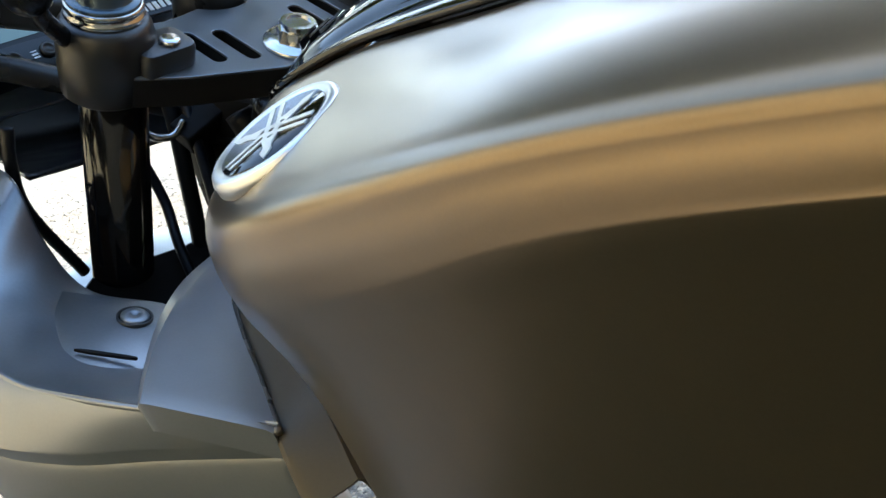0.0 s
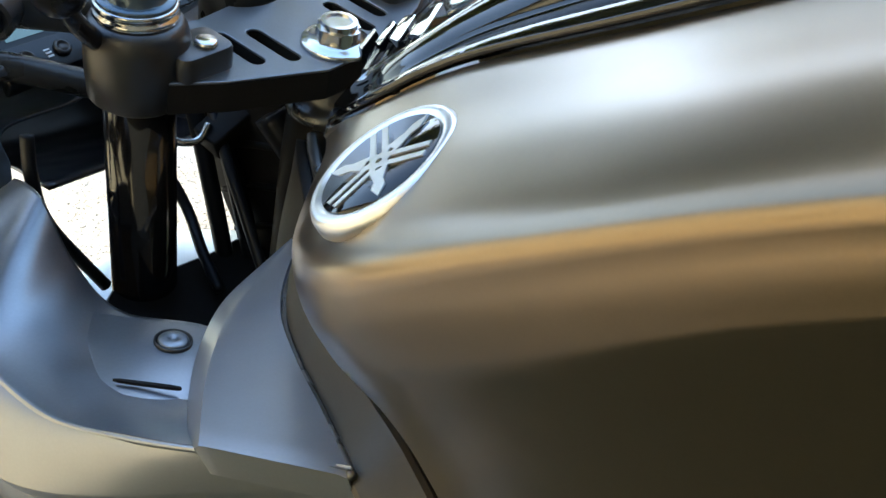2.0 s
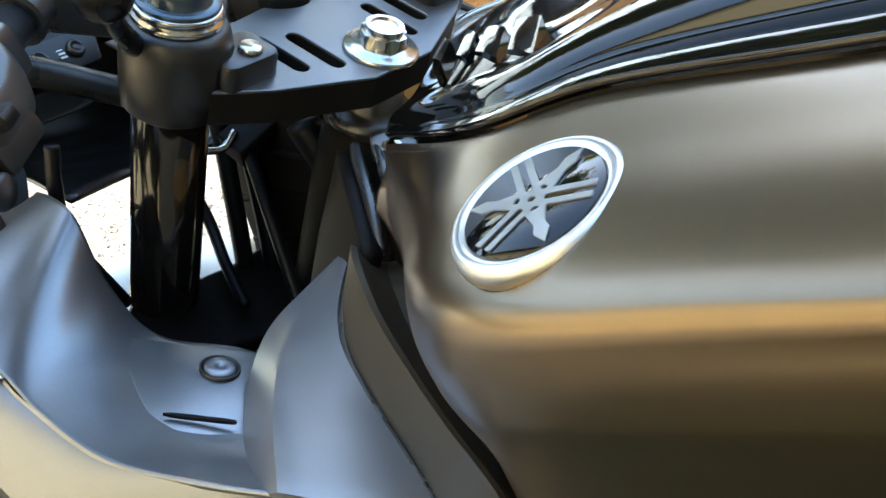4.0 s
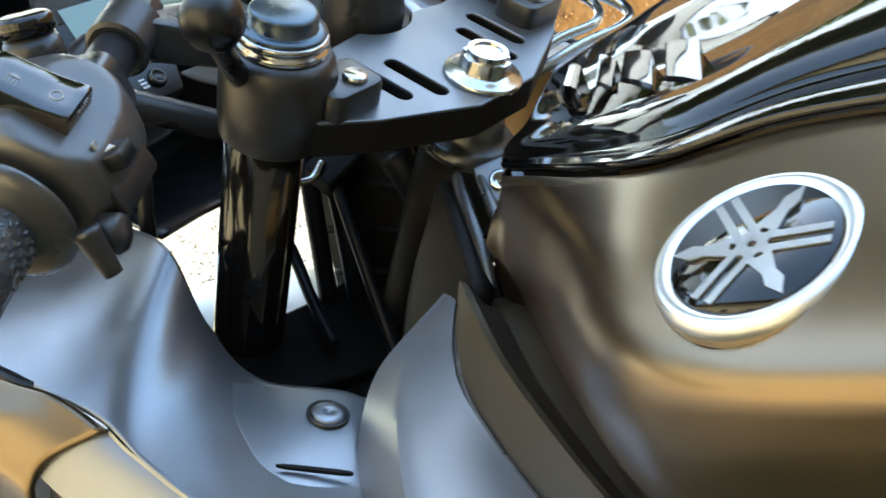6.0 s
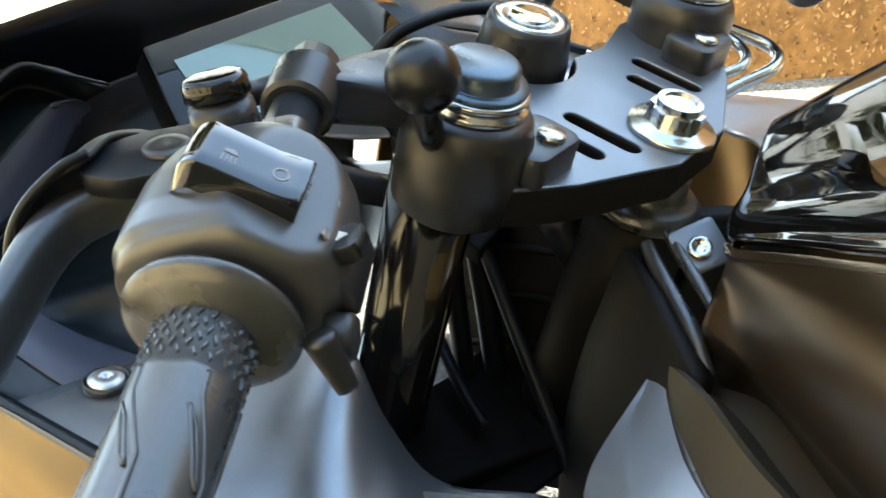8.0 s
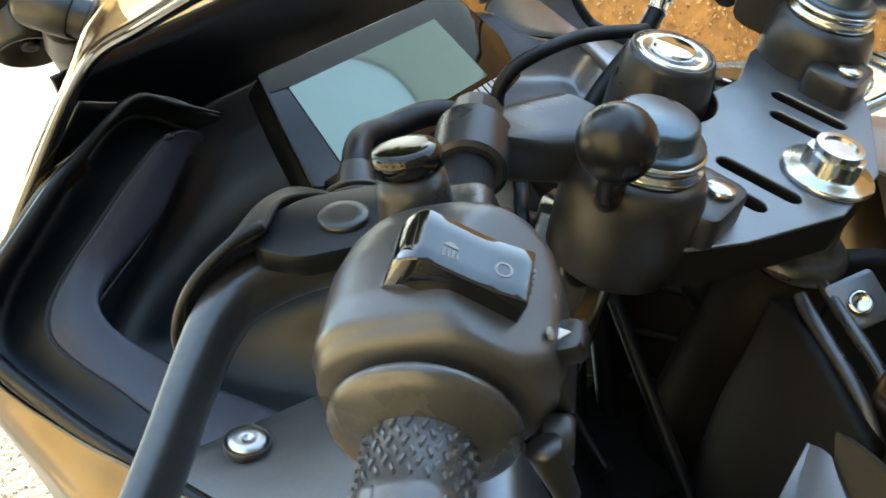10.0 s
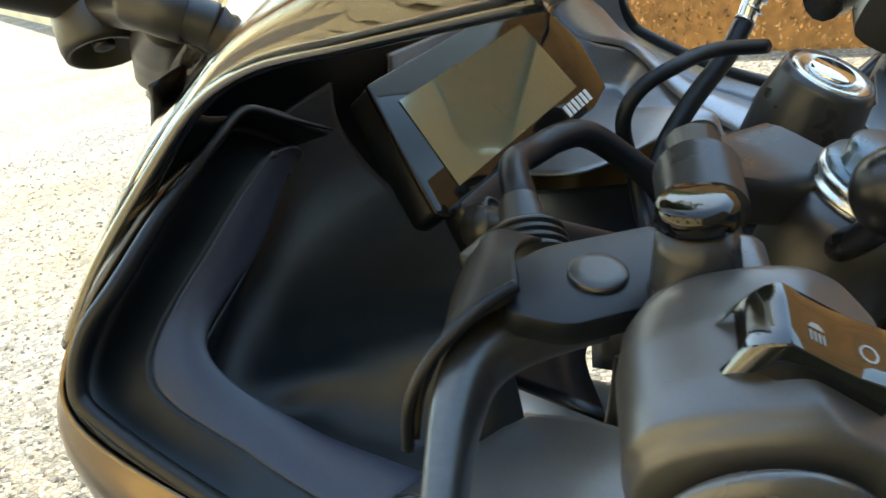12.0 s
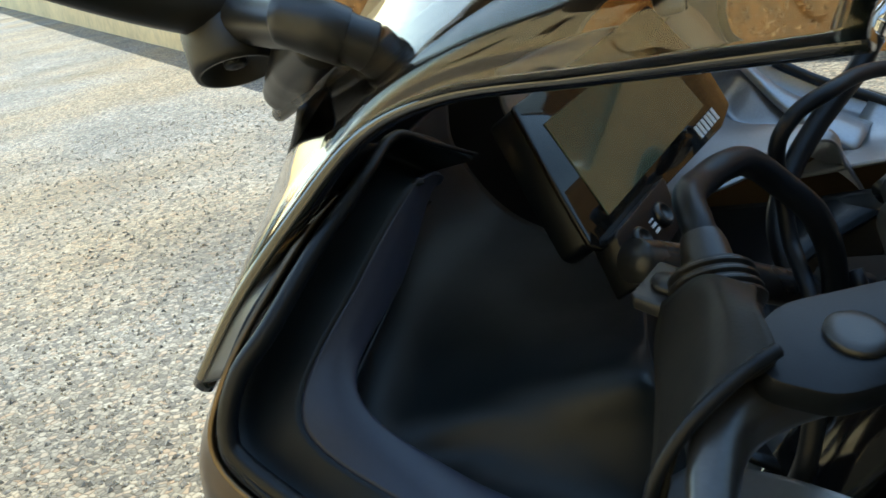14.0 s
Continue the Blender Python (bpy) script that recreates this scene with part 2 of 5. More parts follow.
def loft(rings, caps=True):
    """A closed tube through rings of equally many points."""
    bm = bmesh.new()
    vs = [[bm.verts.new(p) for p in ring] for ring in rings]
    n = len(rings[0])
    for a, b in zip(vs, vs[1:]):
        for i in range(n):
            bm.faces.new((a[i], a[(i + 1) % n], b[(i + 1) % n], b[i]))
    if caps:
        bm.faces.new(list(reversed(vs[0])))
        bm.faces.new(vs[-1])
    return bm


def basis(axis, hint=(0, 0, 1)):
    """Two unit vectors square to an axis; the second leans to hint."""
    w = V(axis).normalized()
    u = V(hint).cross(w)
    if u.length < 1e-4:
        u = V((1, 0, 0)).cross(w)
    u.normalize()
    return u, w.cross(u), w


def turned(origin, axis, profile, n=32):
    """A solid of revolution: profile of (height along axis, radius)."""
    u, v, w = basis(axis)
    o = V(origin)
    rings = []
    for h, r in profile:
        rings.append([o + w * h + (u * math.cos(2 * math.pi * i / n) + v * math.sin(2 * math.pi * i / n)) * r for i in range(n)])
    return loft(rings)


def rod(points, radius, n=12, steps=None, round_path=True):
    """A round bar along a path; radius may be a list along it."""
    path = spline(points, steps or 10 * (len(points) - 1)) if round_path else [V(p) for p in points]
    u = None
    rings = []
    for i, p in enumerate(path):
        t = (path[min(i + 1, len(path) - 1)] - path[max(i - 1, 0)]).normalized()
        if u is None:
            u = basis(t)[0]
        u = (u - t * u.dot(t)).normalized()
        v = t.cross(u)
        r = radius if isinstance(radius, (int, float)) else np.interp(i / (len(path) - 1), np.linspace(0, 1, len(radius)), radius)
        rings.append([p + (u * math.cos(2 * math.pi * k / n) + v * math.sin(2 * math.pi * k / n)) * float(r) for k in range(n)])
    return loft(rings)


def prism(outline, holes, place, depth, bevel=0.0015):
    """A flat plate: outline and holes in the plane (u, v), run down by depth; place maps (u, v, w) into the bike."""
    bm = bmesh.new()
    edges = []
    for loop in (outline, *holes):
        vs = [bm.verts.new((a, b, 0)) for a, b in loop]
        edges += [bm.edges.new((vs[i], vs[(i + 1) % len(vs)])) for i in range(len(vs))]
    bmesh.ops.triangle_fill(bm, edges=edges, use_beauty=True)
    top = bm.faces[:]
    res = bmesh.ops.extrude_face_region(bm, geom=top)
    for e in res["geom"]:
        if isinstance(e, bmesh.types.BMVert):
            e.co.z -= depth
    bmesh.ops.recalc_face_normals(bm, faces=bm.faces[:])
    if bevel:
        sharp = [e for e in bm.edges if e.is_manifold and e.calc_face_angle(0) > 0.9 and abs(e.verts[0].co.z - e.verts[1].co.z) < 1e-6]
        bmesh.ops.bevel(bm, geom=sharp, offset=bevel, segments=2, affect="EDGES", profile=0.5)
    for v in bm.verts:
        v.co = place(v.co.x, v.co.y, v.co.z)
    return bm


def rounded(points, r, n=5):
    """A closed outline with its corners rounded."""
    out = []
    m = len(points)
    for i in range(m):
        a, b, c = (V((*points[(i + k) % m], 0)) for k in (-1, 0, 1))
        ra = min(r, (a - b).length * 0.45)
        rc = min(r, (c - b).length * 0.45)
        p, q = b + (a - b).normalized() * ra, b + (c - b).normalized() * rc
        for k in range(n + 1):
            t = k / n
            w = p * (1 - t) ** 2 + b * 2 * t * (1 - t) + q * t * t
            out.append((w.x, w.y))
    return out


def plane_at(o, u, v):
    """Maps (a, b, c) onto a plane through o with axes u, v and their normal."""
    o, u = V(o), V(u).normalized()
    w = u.cross(V(v)).normalized()
    v2 = w.cross(u)
    return lambda a, b, c=0.0: o + u * a + v2 * b + w * c


def mirrored(bm):
    for v in bm.verts:
        v.co.x = -v.co.x
    return bm


def ring2(c, r, n=24):
    return [(c[0] + r * math.cos(2 * math.pi * i / n), c[1] + r * math.sin(2 * math.pi * i / n)) for i in range(n)]


def slot2(a, b, r, n=6):
    """A long hole from a to b with round ends."""
    d = math.atan2(b[1] - a[1], b[0] - a[0])
    out = [(b[0] + r * math.cos(d - math.pi / 2 + math.pi * i / n), b[1] + r * math.sin(d - math.pi / 2 + math.pi * i / n)) for i in range(n + 1)]
    return out + [(a[0] + r * math.cos(d + math.pi / 2 + math.pi * i / n), a[1] + r * math.sin(d + math.pi / 2 + math.pi * i / n)) for i in range(n + 1)]


# ---- ground and surroundings ----
def ground():
    bm = bmesh.new()
    r = [0, 1.5, 3, 6, 12, 30, 100, 400, 1500]
    rings = [[bm.verts.new((a * math.cos(k * math.pi / 16), a * math.sin(k * math.pi / 16), 0)) for k in range(32)] for a in r[1:]]
    c = bm.verts.new((0, 0, 0))
    for k in range(32):
        bm.faces.new((c, rings[0][k], rings[0][(k + 1) % 32]))
        for a, b in zip(rings, rings[1:]):
            bm.faces.new((a[k], b[k], b[(k + 1) % 32], a[(k + 1) % 32]))
    return tagged(part("ground", bm, ASPHALT, flat=True), "worn grey asphalt with exposed stone chips", "ground", kind="structure")


ground()


def wall_block(name, a, b, height, thick, material, label):
    bm = bmesh.new()
    a, b = V(a), V(b)
    d = (b - a).normalized()
    nrm = V((-d.y, d.x, 0)) * -thick
    pts = [a, b, b + nrm, a + nrm]
    lo = [bm.verts.new(p) for p in pts]
    hi = [bm.verts.new(p + V((0, 0, height))) for p in pts]
    bm.faces.new(lo)
    bm.faces.new(hi)
    for i in range(4):
        bm.faces.new((lo[i], lo[(i + 1) % 4], hi[(i + 1) % 4], hi[i]))
    return tagged(part(name, bm, material, flat=True), label, "wall", kind="structure")


wall_block("wall_east", (5.2, 5.9, 0), (16.0, 26.0, 0), 1.6, 0.25, WALLP, "sunlit ochre plastered boundary wall beside the road")


# added out of view: blocks rear sky so the bike's near faces go dark
wall_block("shade_wall_south", (1.0, -3.4, 0), (-5.2, -3.4, 0), 4.6, 0.3, SHADE_WALL, "unseen dark wall, added to darken rear-facing surfaces")


def bank():
    """A rough earth bank beyond the bike."""
    rows = []
    for i in range(80):
        s = i / 79
        y = -14 + 20 * s
        x0 = 3.1 + 0.12 * (y + 14) * 0.9
        row = []
        for j in range(40):
            h = j / 39
            x = x0 + 2.6 * h
            z = 5.2 * h ** 0.8 - 0.02
            k = noise.fractal(V((x * 1.2, y * 1.2, 0)), 1.0, 2.0, 5)
            row.append((x + 0.12 * k * h, y, z + 0.16 * k * min(1, h * 6)))
        rows.append(row)
    tagged(part("earth_bank", grid_mesh(rows), EARTH), "orange-brown laterite earth bank with dry leaves", "bank", kind="structure")
    rng = random.Random(21)
    vs, fs = [], []
    for k in range(30000):
        i, j = rng.randrange(34, 78), min(38, int(rng.random() ** 1.5 * 39))
        u, v = rng.random(), rng.random()
        p, q, r = V(rows[i][j]), V(rows[i + 1][j]), V(rows[i][j + 1])
        o = p + (q - p) * u + (r - p) * v
        n = (q - p).cross(r - p).normalized()
        n = n if n.z > 0 else -n
        a = V((rng.uniform(-1, 1), rng.uniform(-1, 1), rng.uniform(-1, 1)))
        a = (a - n * a.dot(n) * 0.7).normalized()
        b = n.cross(a).normalized()
        ln, wd = rng.uniform(0.006, 0.024), rng.uniform(0.004, 0.013)
        o = o + n * 0.012
        c = len(vs)
        vs += [o - a * ln, o + b * wd + n * 0.006, o + a * ln, o - b * wd]
        fs.append((c, c + 1, c + 2, c + 3))
    me = bpy.data.meshes.new("leaf_litter")
    me.from_pydata([tuple(v) for v in vs], [], fs)
    me.materials.append(LITTER)
    tagged(new("leaf_litter", me), "dry tan leaves and clods on the bank", "leaf litter", kind="stuff")


bank()


def facade():
    """A sunlit tan house front across the yard, with piers, openings and an eave."""
    house = new("house")
    tagged(house, "tan plastered house front with piers and dark openings", "house")
    x, top = -5.2, 3.1

    def block(name, lo, hi, m, parent, label=""):
        bm = bmesh.new()
        bmesh.ops.create_cube(bm, size=1)
        for v in bm.verts:
            v.co = V([(a + b) / 2 + (b - a) * c for a, b, c in zip(lo, hi, v.co)])
        bmesh.ops.bevel(bm, geom=bm.edges[:], offset=0.01, segments=1, affect="EDGES")
        return part(name, bm, m, parent, label, flat=True)
    y = -9.0
    while y < 20:
        block("pier", (x - 0.3, y, 0), (x, y + 1.8, top), WALLP, house)
        block("sill_wall", (x - 0.28, y + 1.8, 0), (x - 0.04, y + 2.4, 0.9), WALLP, house)
        block("lintel", (x - 0.28, y + 1.8, 2.2), (x - 0.04, y + 2.4, top), WALLP, house)
        wdw = block("window", (x - 0.26, y + 1.8, 0.9), (x - 0.20, y + 2.4, 2.2), BEZEL, house)
        for k in range(3):
            block("mullion", (x - 0.20, y + 1.8 + 0.28 * k, 0.9), (x - 0.15, y + 1.84 + 0.28 * k, 2.2), BARK, wdw)
        y += 2.4
    block("string_course", (x - 0.30, -9.0, top), (x + 0.06, 20.0, top + 0.12), WALLP, house)
    block("upper_wall", (x - 0.28, -9.0, top + 0.12), (x - 0.03, 20.0, 6.4), WALLP, house)
    for k in range(9):
        w2 = block("window", (x - 0.05, -8.0 + 3.0 * k, 4.0), (x, -7.1 + 3.0 * k, 5.4), BEZEL, house)
        block("sill", (x - 0.03, -8.1 + 3.0 * k, 3.92), (x + 0.08, -7.0 + 3.0 * k, 4.0), WALLP, w2)
    block("eave", (x - 0.6, -9.4, 6.4), (x + 0.35, 20.4, 6.54), BARK, house)
    block("side_wall", (x - 4.0, -9.0, 0), (x - 0.32, -8.8, top), WALLP, house)
    block("side_wall", (x - 4.0, 19.8, 0), (x - 0.32, 20.0, top), WALLP, house)


facade()


def leafy_tree(at, crown, size, leaves, seed):
    """A tree: tapered trunk, limbs and a ragged crown of single leaves."""
    rng = random.Random(seed)
    tree = new("tree")
    tree.location = at
    tagged(tree, "broad leafy tree, out of view, with yellow-green leaves", "tree")
    c = V(crown) - V(at)
    part("trunk", rod([(0, 0, -0.1), c * 0.25 + V((0.1, 0, 0.4)), c * 0.6, c], [0.2, 0.15, 0.11, 0.03], 12), BARK, tree)
    tips = []
    for k in range(44):
        d = V((rng.uniform(-1, 1), rng.uniform(-1, 1), rng.uniform(-0.55, 0.9))).normalized()
        e = c + V((d.x * size[0], d.y * size[1], d.z * size[2])) * rng.uniform(0.45, 0.95)
        b = c * rng.uniform(0.45, 0.9)
        part("limb", rod([b, b.lerp(e, 0.5) + V((0, 0, 0.2)), e], [0.06, 0.035, 0.01], 6, 8), BARK, tree)
        tips += [b.lerp(e, q) for q in (0.6, 0.8, 1.0)]
    vs, fs = [], []
    for k in range(leaves):
        o = rng.choice(tips) + V((rng.gauss(0, 0.34), rng.gauss(0, 0.34), rng.gauss(0, 0.22)))
        u = V((rng.uniform(-1, 1), rng.uniform(-1, 1), rng.uniform(-0.7, 0.4))).normalized()
        w = u.cross(V((rng.uniform(-1, 1), rng.uniform(-1, 1), rng.uniform(-1, 1)))).normalized()
        ln, wd = rng.uniform(0.10, 0.20), rng.uniform(0.035, 0.07)
        n = len(vs)
        vs += [o, o + u * ln * 0.5 + w * wd, o + u * ln, o + u * ln * 0.5 - w * wd]
        fs.append((n, n + 1, n + 2, n + 3))
    me = bpy.data.meshes.new("crown")
    me.from_pydata([tuple(v) for v in vs], [], fs)
    me.materials.append(LEAF)
    cr = new("crown", me)
    cr.parent = tree
    tagged(cr, kind="stuff")
    return tree


# this near tree is an unseen addition that keeps sun off the bike
leafy_tree((-0.7, 6.3, 0), (1.75, 2.0, 4.3), (1.0, 1.0, 0.40), 50000, 4)
leafy_tree((12.4, 6.0, 0), (11.8, 5.2, 6.4), (3.0, 3.0, 2.4), 34000, 9)


def yard():
    """Unseen buff ground on the house side, added for the tank's gold reflection."""
    bm = bmesh.new()
    nx, ny = 12, 60
    vs = [[bm.verts.new((-5.3 + (0.75 + 0.1 * noise.noise(V((0, -9 + 20 * j / ny, 3)))) * i / nx, -9 + 20 * j / ny, 0.004 + 0.012 * (1 - i / nx))) for i in range(nx + 1)] for j in range(ny + 1)]
    for a, b in zip(vs, vs[1:]):
        for i in range(nx):
            bm.faces.new((a[i], a[i + 1], b[i + 1], b[i]))
    tagged(part("yard", bm, GOLD_GROUND), "unseen buff ground, added for a gold reflection", "ground", kind="structure")


def verge():
    """Unseen dark strip beside the asphalt, added to darken reflections on the bike."""
    bm = bmesh.new()
    nx, ny = 24, 60
    vs = []
    for j in range(ny + 1):
        y = -7.0 + 7.5 * j / ny
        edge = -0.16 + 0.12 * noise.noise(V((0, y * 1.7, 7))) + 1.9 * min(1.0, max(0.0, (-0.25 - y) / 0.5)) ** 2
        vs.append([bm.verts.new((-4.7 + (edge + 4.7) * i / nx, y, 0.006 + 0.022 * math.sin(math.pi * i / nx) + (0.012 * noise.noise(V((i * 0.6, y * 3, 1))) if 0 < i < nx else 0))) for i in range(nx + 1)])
    for a, b in zip(vs, vs[1:]):
        for i in range(nx):
            bm.faces.new((a[i], a[i + 1], b[i + 1], b[i]))
    tagged(part("verge", bm, SHADE_GROUND), "unseen dark ground strip, added to darken reflections", "ground", kind="structure")


yard()
verge()


def stone_chips():
    """Loose stone chips over the near asphalt."""
    rng = np.random.default_rng(5)
    n = 16000
    r = 1.0 + 5.5 * rng.random(n) ** 1.3
    a = np.radians(rng.uniform(15, 100, n))
    x, y = r * np.cos(a) * 0.9, r * np.sin(a)
    base = np.array([(1, 0, 0), (0, 1, 0), (-1, 0, 0), (0, -1, 0), (0.2, 0.1, 0.7), (0, 0, -0.5)])
    face = np.array([(0, 1, 4), (1, 2, 4), (2, 3, 4), (3, 0, 4), (1, 0, 5), (2, 1, 5), (3, 2, 5), (0, 3, 5)])
    size = rng.uniform(0.004, 0.0105, n)[:, None, None]
    pts = base[None] * size * rng.uniform(0.6, 1.3, (n, 6, 3))
    t = rng.uniform(0, 6.28, n)
    co, si = np.cos(t)[:, None], np.sin(t)[:, None]
    p = np.stack([pts[..., 0] * co - pts[..., 1] * si + x[:, None], pts[..., 0] * si + pts[..., 1] * co + y[:, None], pts[..., 2] + 0.001], -1)
    me = bpy.data.meshes.new("stone_chips")
    me.from_pydata(p.reshape(-1, 3).tolist(), [], (face[None] + 6 * np.arange(n)[:, None, None]).reshape(-1, 3).tolist())
    me.materials.append(CHIP)
    tagged(new("stone_chips", me), "loose grey and buff stone chips on asphalt", "gravel", kind="stuff")


stone_chips()

# ---- motorcycle ----
bike = new("motorcycle")
bike.rotation_mode = "XYZ"
bike.rotation_euler = (0, radians(-3.394), 0)
tagged(bike, "bronze and black sports motorcycle leaning on its stand", "motorcycle")

CLAMP_O = V((0, 0, 0.930))
CV, CW = V((0, 0.857, 0.515)), V((0, -0.515, 0.857))


def C(u, v, w=0.0):
    """A place by the upper fork clamp: across, forward in its plane, above it."""
    return CLAMP_O + V((u, 0, 0)) + CV * v + CW * w


def top_clamp():
    half = [(0.026, -0.038), (0.085, -0.014), (0.112, 0.002), (0.134, 0.020), (0.137, 0.044), (0.122, 0.060), (0.09, 0.062), (0.052, 0.052)]
    notch = [(0.032 * math.cos(a), 0.076 + 0.032 * math.sin(a)) for a in (radians(d) for d in range(-40, -141, -10))]
    outline = half + notch + [(-u, v) for u, v in reversed(half)]
    holes = []
    for sgn in (-1, 1):
        holes.append(slot2((sgn * 0.034, -0.014), (sgn * 0.034, 0.020), 0.0052))
        holes.append(slot2((sgn * 0.055, -0.005), (sgn * 0.055, 0.028), 0.0052))
    # one casting in two colours: black sides stand in for their shade
    ob = creased(part("top_clamp", prism(outline, holes, lambda a, b, c: C(a, b, c - 0.0010), 0.021, 0.0014), DARK, bike, "upper fork clamp with slots, sides blackened as shade, grey top face"), 18)
    creased(part("top_face", prism(outline, holes, C, 0.0020, 0.0008), CLAMP_PAINT, ob, "grey top face, the clamp colour without painted shade"), 18)
    part("stem_washer", turned(C(0, -0.019), CW, [(0, 0.0232), (0.002, 0.0232), (0.0032, 0.0222), (0.0032, 0.0195), (0.0046, 0.0188), (0.0046, 0.0)]), STEEL, ob)
    n = 36
    rings = []
    for h, cut in ((0.004, 0), (0.0128, 0), (0.0130, 1), (0.0170, 1), (0.0172, 2), (0.0160, 2)):
        ring = []
        for i in range(n):
            a = 2 * math.pi * i / n
            hexr = 0.0138 / max(math.cos((a % (math.pi / 3)) - math.pi / 6), 0.86)
            r = (hexr, 0.0118, 0.0085)[cut]
            if not cut and h > 0.01 and (i % 6) in (0, 1):
                r *= 0.8
            ring.append(C(r * math.cos(a), -0.019 + r * math.sin(a), h))
        rings.append(ring)
    creased(part("stem_bolt", loft(rings), STEEL, ob, "bright castellated steering stem bolt"))
    return ob


top_clamp()


def fork(side):
    u, v = side * 0.112, 0.034
    part("fork_leg", turned(C(side * 0.096, 0.055, -0.62), CW, [(0, 0.021), (0.3, 0.0232), (0.597, 0.0228)]), FORK_PAINT, bike, "gloss black fork tube")
    col = part("fork_collar", turned(C(u, v, -0.024), CW, [(0, 0.0), (0, 0.026), (0.003, 0.0295), (0.022, 0.0305), (0.040, 0.0305), (0.048, 0.0285), (0.053, 0.0255), (0.053, 0.0)], 48), PLASTIC, bike, "black bar clamp round the fork top")
    part("ring", turned(C(u, v, 0.029), CW, [(0, 0.0235), (0.0015, 0.0245), (0.004, 0.0243), (0.0046, 0.0228), (0.0062, 0.0228), (0.0068, 0.0238), (0.0090, 0.0236), (0.0098, 0.0225), (0.0098, 0)], 48), STEEL, col)
    part("cap", turned(C(u, v, 0.0386), CW, [(0, 0.0224), (0.0012, 0.0226), (0.0024, 0.0220), (0.0026, 0.0182), (0.0030, 0.0174), (0.0095, 0.0174), (0.0108, 0.0168), (0.0116, 0.0150), (0.0118, 0.0)], 48), ANODISED, col, "slate anodised fork cap")
    boss = rounded([(-side * 0.02, -0.012), (side * 0.02, -0.012), (side * 0.02, 0.018), (-side * 0.02, 0.018)], 0.009)
    creased(part("boss", prism(boss, [], lambda x, y, w: C(side * 0.089 + x, 0.008 + y, 0.015 + w), 0.018, 0.003), PLASTIC, col))
    part("bolt", turned(C(side * 0.085, 0.006, 0.014), CW, [(0, 0.0068), (0.003, 0.0068), (0.0042, 0.006), (0.0042, 0)]), STEEL, col)


fork(-1)
fork(1)


def ignition():
    body = part("ignition_switch", turned(C(0.002, 0.076, -0.03), CW, [(0, 0.026), (0.03, 0.0265), (0.048, 0.0235), (0.052, 0.0222), (0.052, 0.0205), (0.049, 0.020), (0.049, 0)]), SATIN, bike, "black ignition switch housing")
    part("rim", turned(C(0.002, 0.076, 0.0195), CW, [(0, 0.0200), (0.003, 0.0195), (0.003, 0.0150), (0.002, 0.0145), (0.002, 0)]), STEEL, body)
    part("key_barrel", turned(C(0.002, 0.076, 0.021), CW, [(0, 0.0118), (0.003, 0.0112), (0.0035, 0.0105), (0.0035, 0)]), CHROME, body)


ignition()


def ball_mount():
    c = V((-0.163, -0.006, 0.997))
    bm = bmesh.new()
    bmesh.ops.create_uvsphere(bm, u_segments=32, v_segments=20, radius=0.0150)
    for v in bm.verts:
        v.co += c
    ob = part("ball_mount", bm, BALL, bike, "round black rubber ball mount")
    part("stalk", rod([c, c + V((0.008, 0.010, -0.018)), (-0.126, 0.030, 0.955)], [0.0065, 0.0055, 0.0060]), BALL, ob)


ball_mount()

BAR_O, BAR_D = V((-0.286, 0.003, 0.947)), V((-0.85, -0.39, -0.36)).normalized()
BAR_F, BAR_U, _ = basis(BAR_D, (0, 0, 1))
BAR_F = -BAR_F if BAR_F.y < 0 else BAR_F
BAR_U = BAR_U if BAR_U.z > 0 else -BAR_U


def A(s, f=0.0, u=0.0):
    """A place by the left bar: outward along it, forward, above."""
    return BAR_O + BAR_D * s + BAR_F * f + BAR_U * u


def superring(s, rf, ru, p=3.0, cf=0.0, cu=0.0, n=48):
    out = []
    for i in range(n):
        a = 2 * math.pi * i / n
        c, d = math.cos(a), math.sin(a)
        k = (abs(c) ** p + abs(d) ** p) ** (-1 / p)
        out.append(A(s, cf + rf * c * k, cu + ru * d * k))
    return out


def word(name, text, size, place, material, parent, extrude=0.0002, shear=0.0):
    """Raised lettering in the built-in font, laid on a plane."""
    cu = bpy.data.curves.new(name, "FONT")
    cu.body, cu.size, cu.extrude, cu.align_x, cu.align_y, cu.shear = text, size, extrude, "CENTER", "CENTER", shear
    ob = bpy.data.objects.new(name, cu)
    me = bpy.data.meshes.new_from_object(ob)
    bpy.data.objects.remove(ob)
    for v in me.vertices:
        v.co = place(v.co.x, v.co.y, v.co.z)
    me.materials.append(material)
    o = new(name, me)
    o.parent = parent
    return o


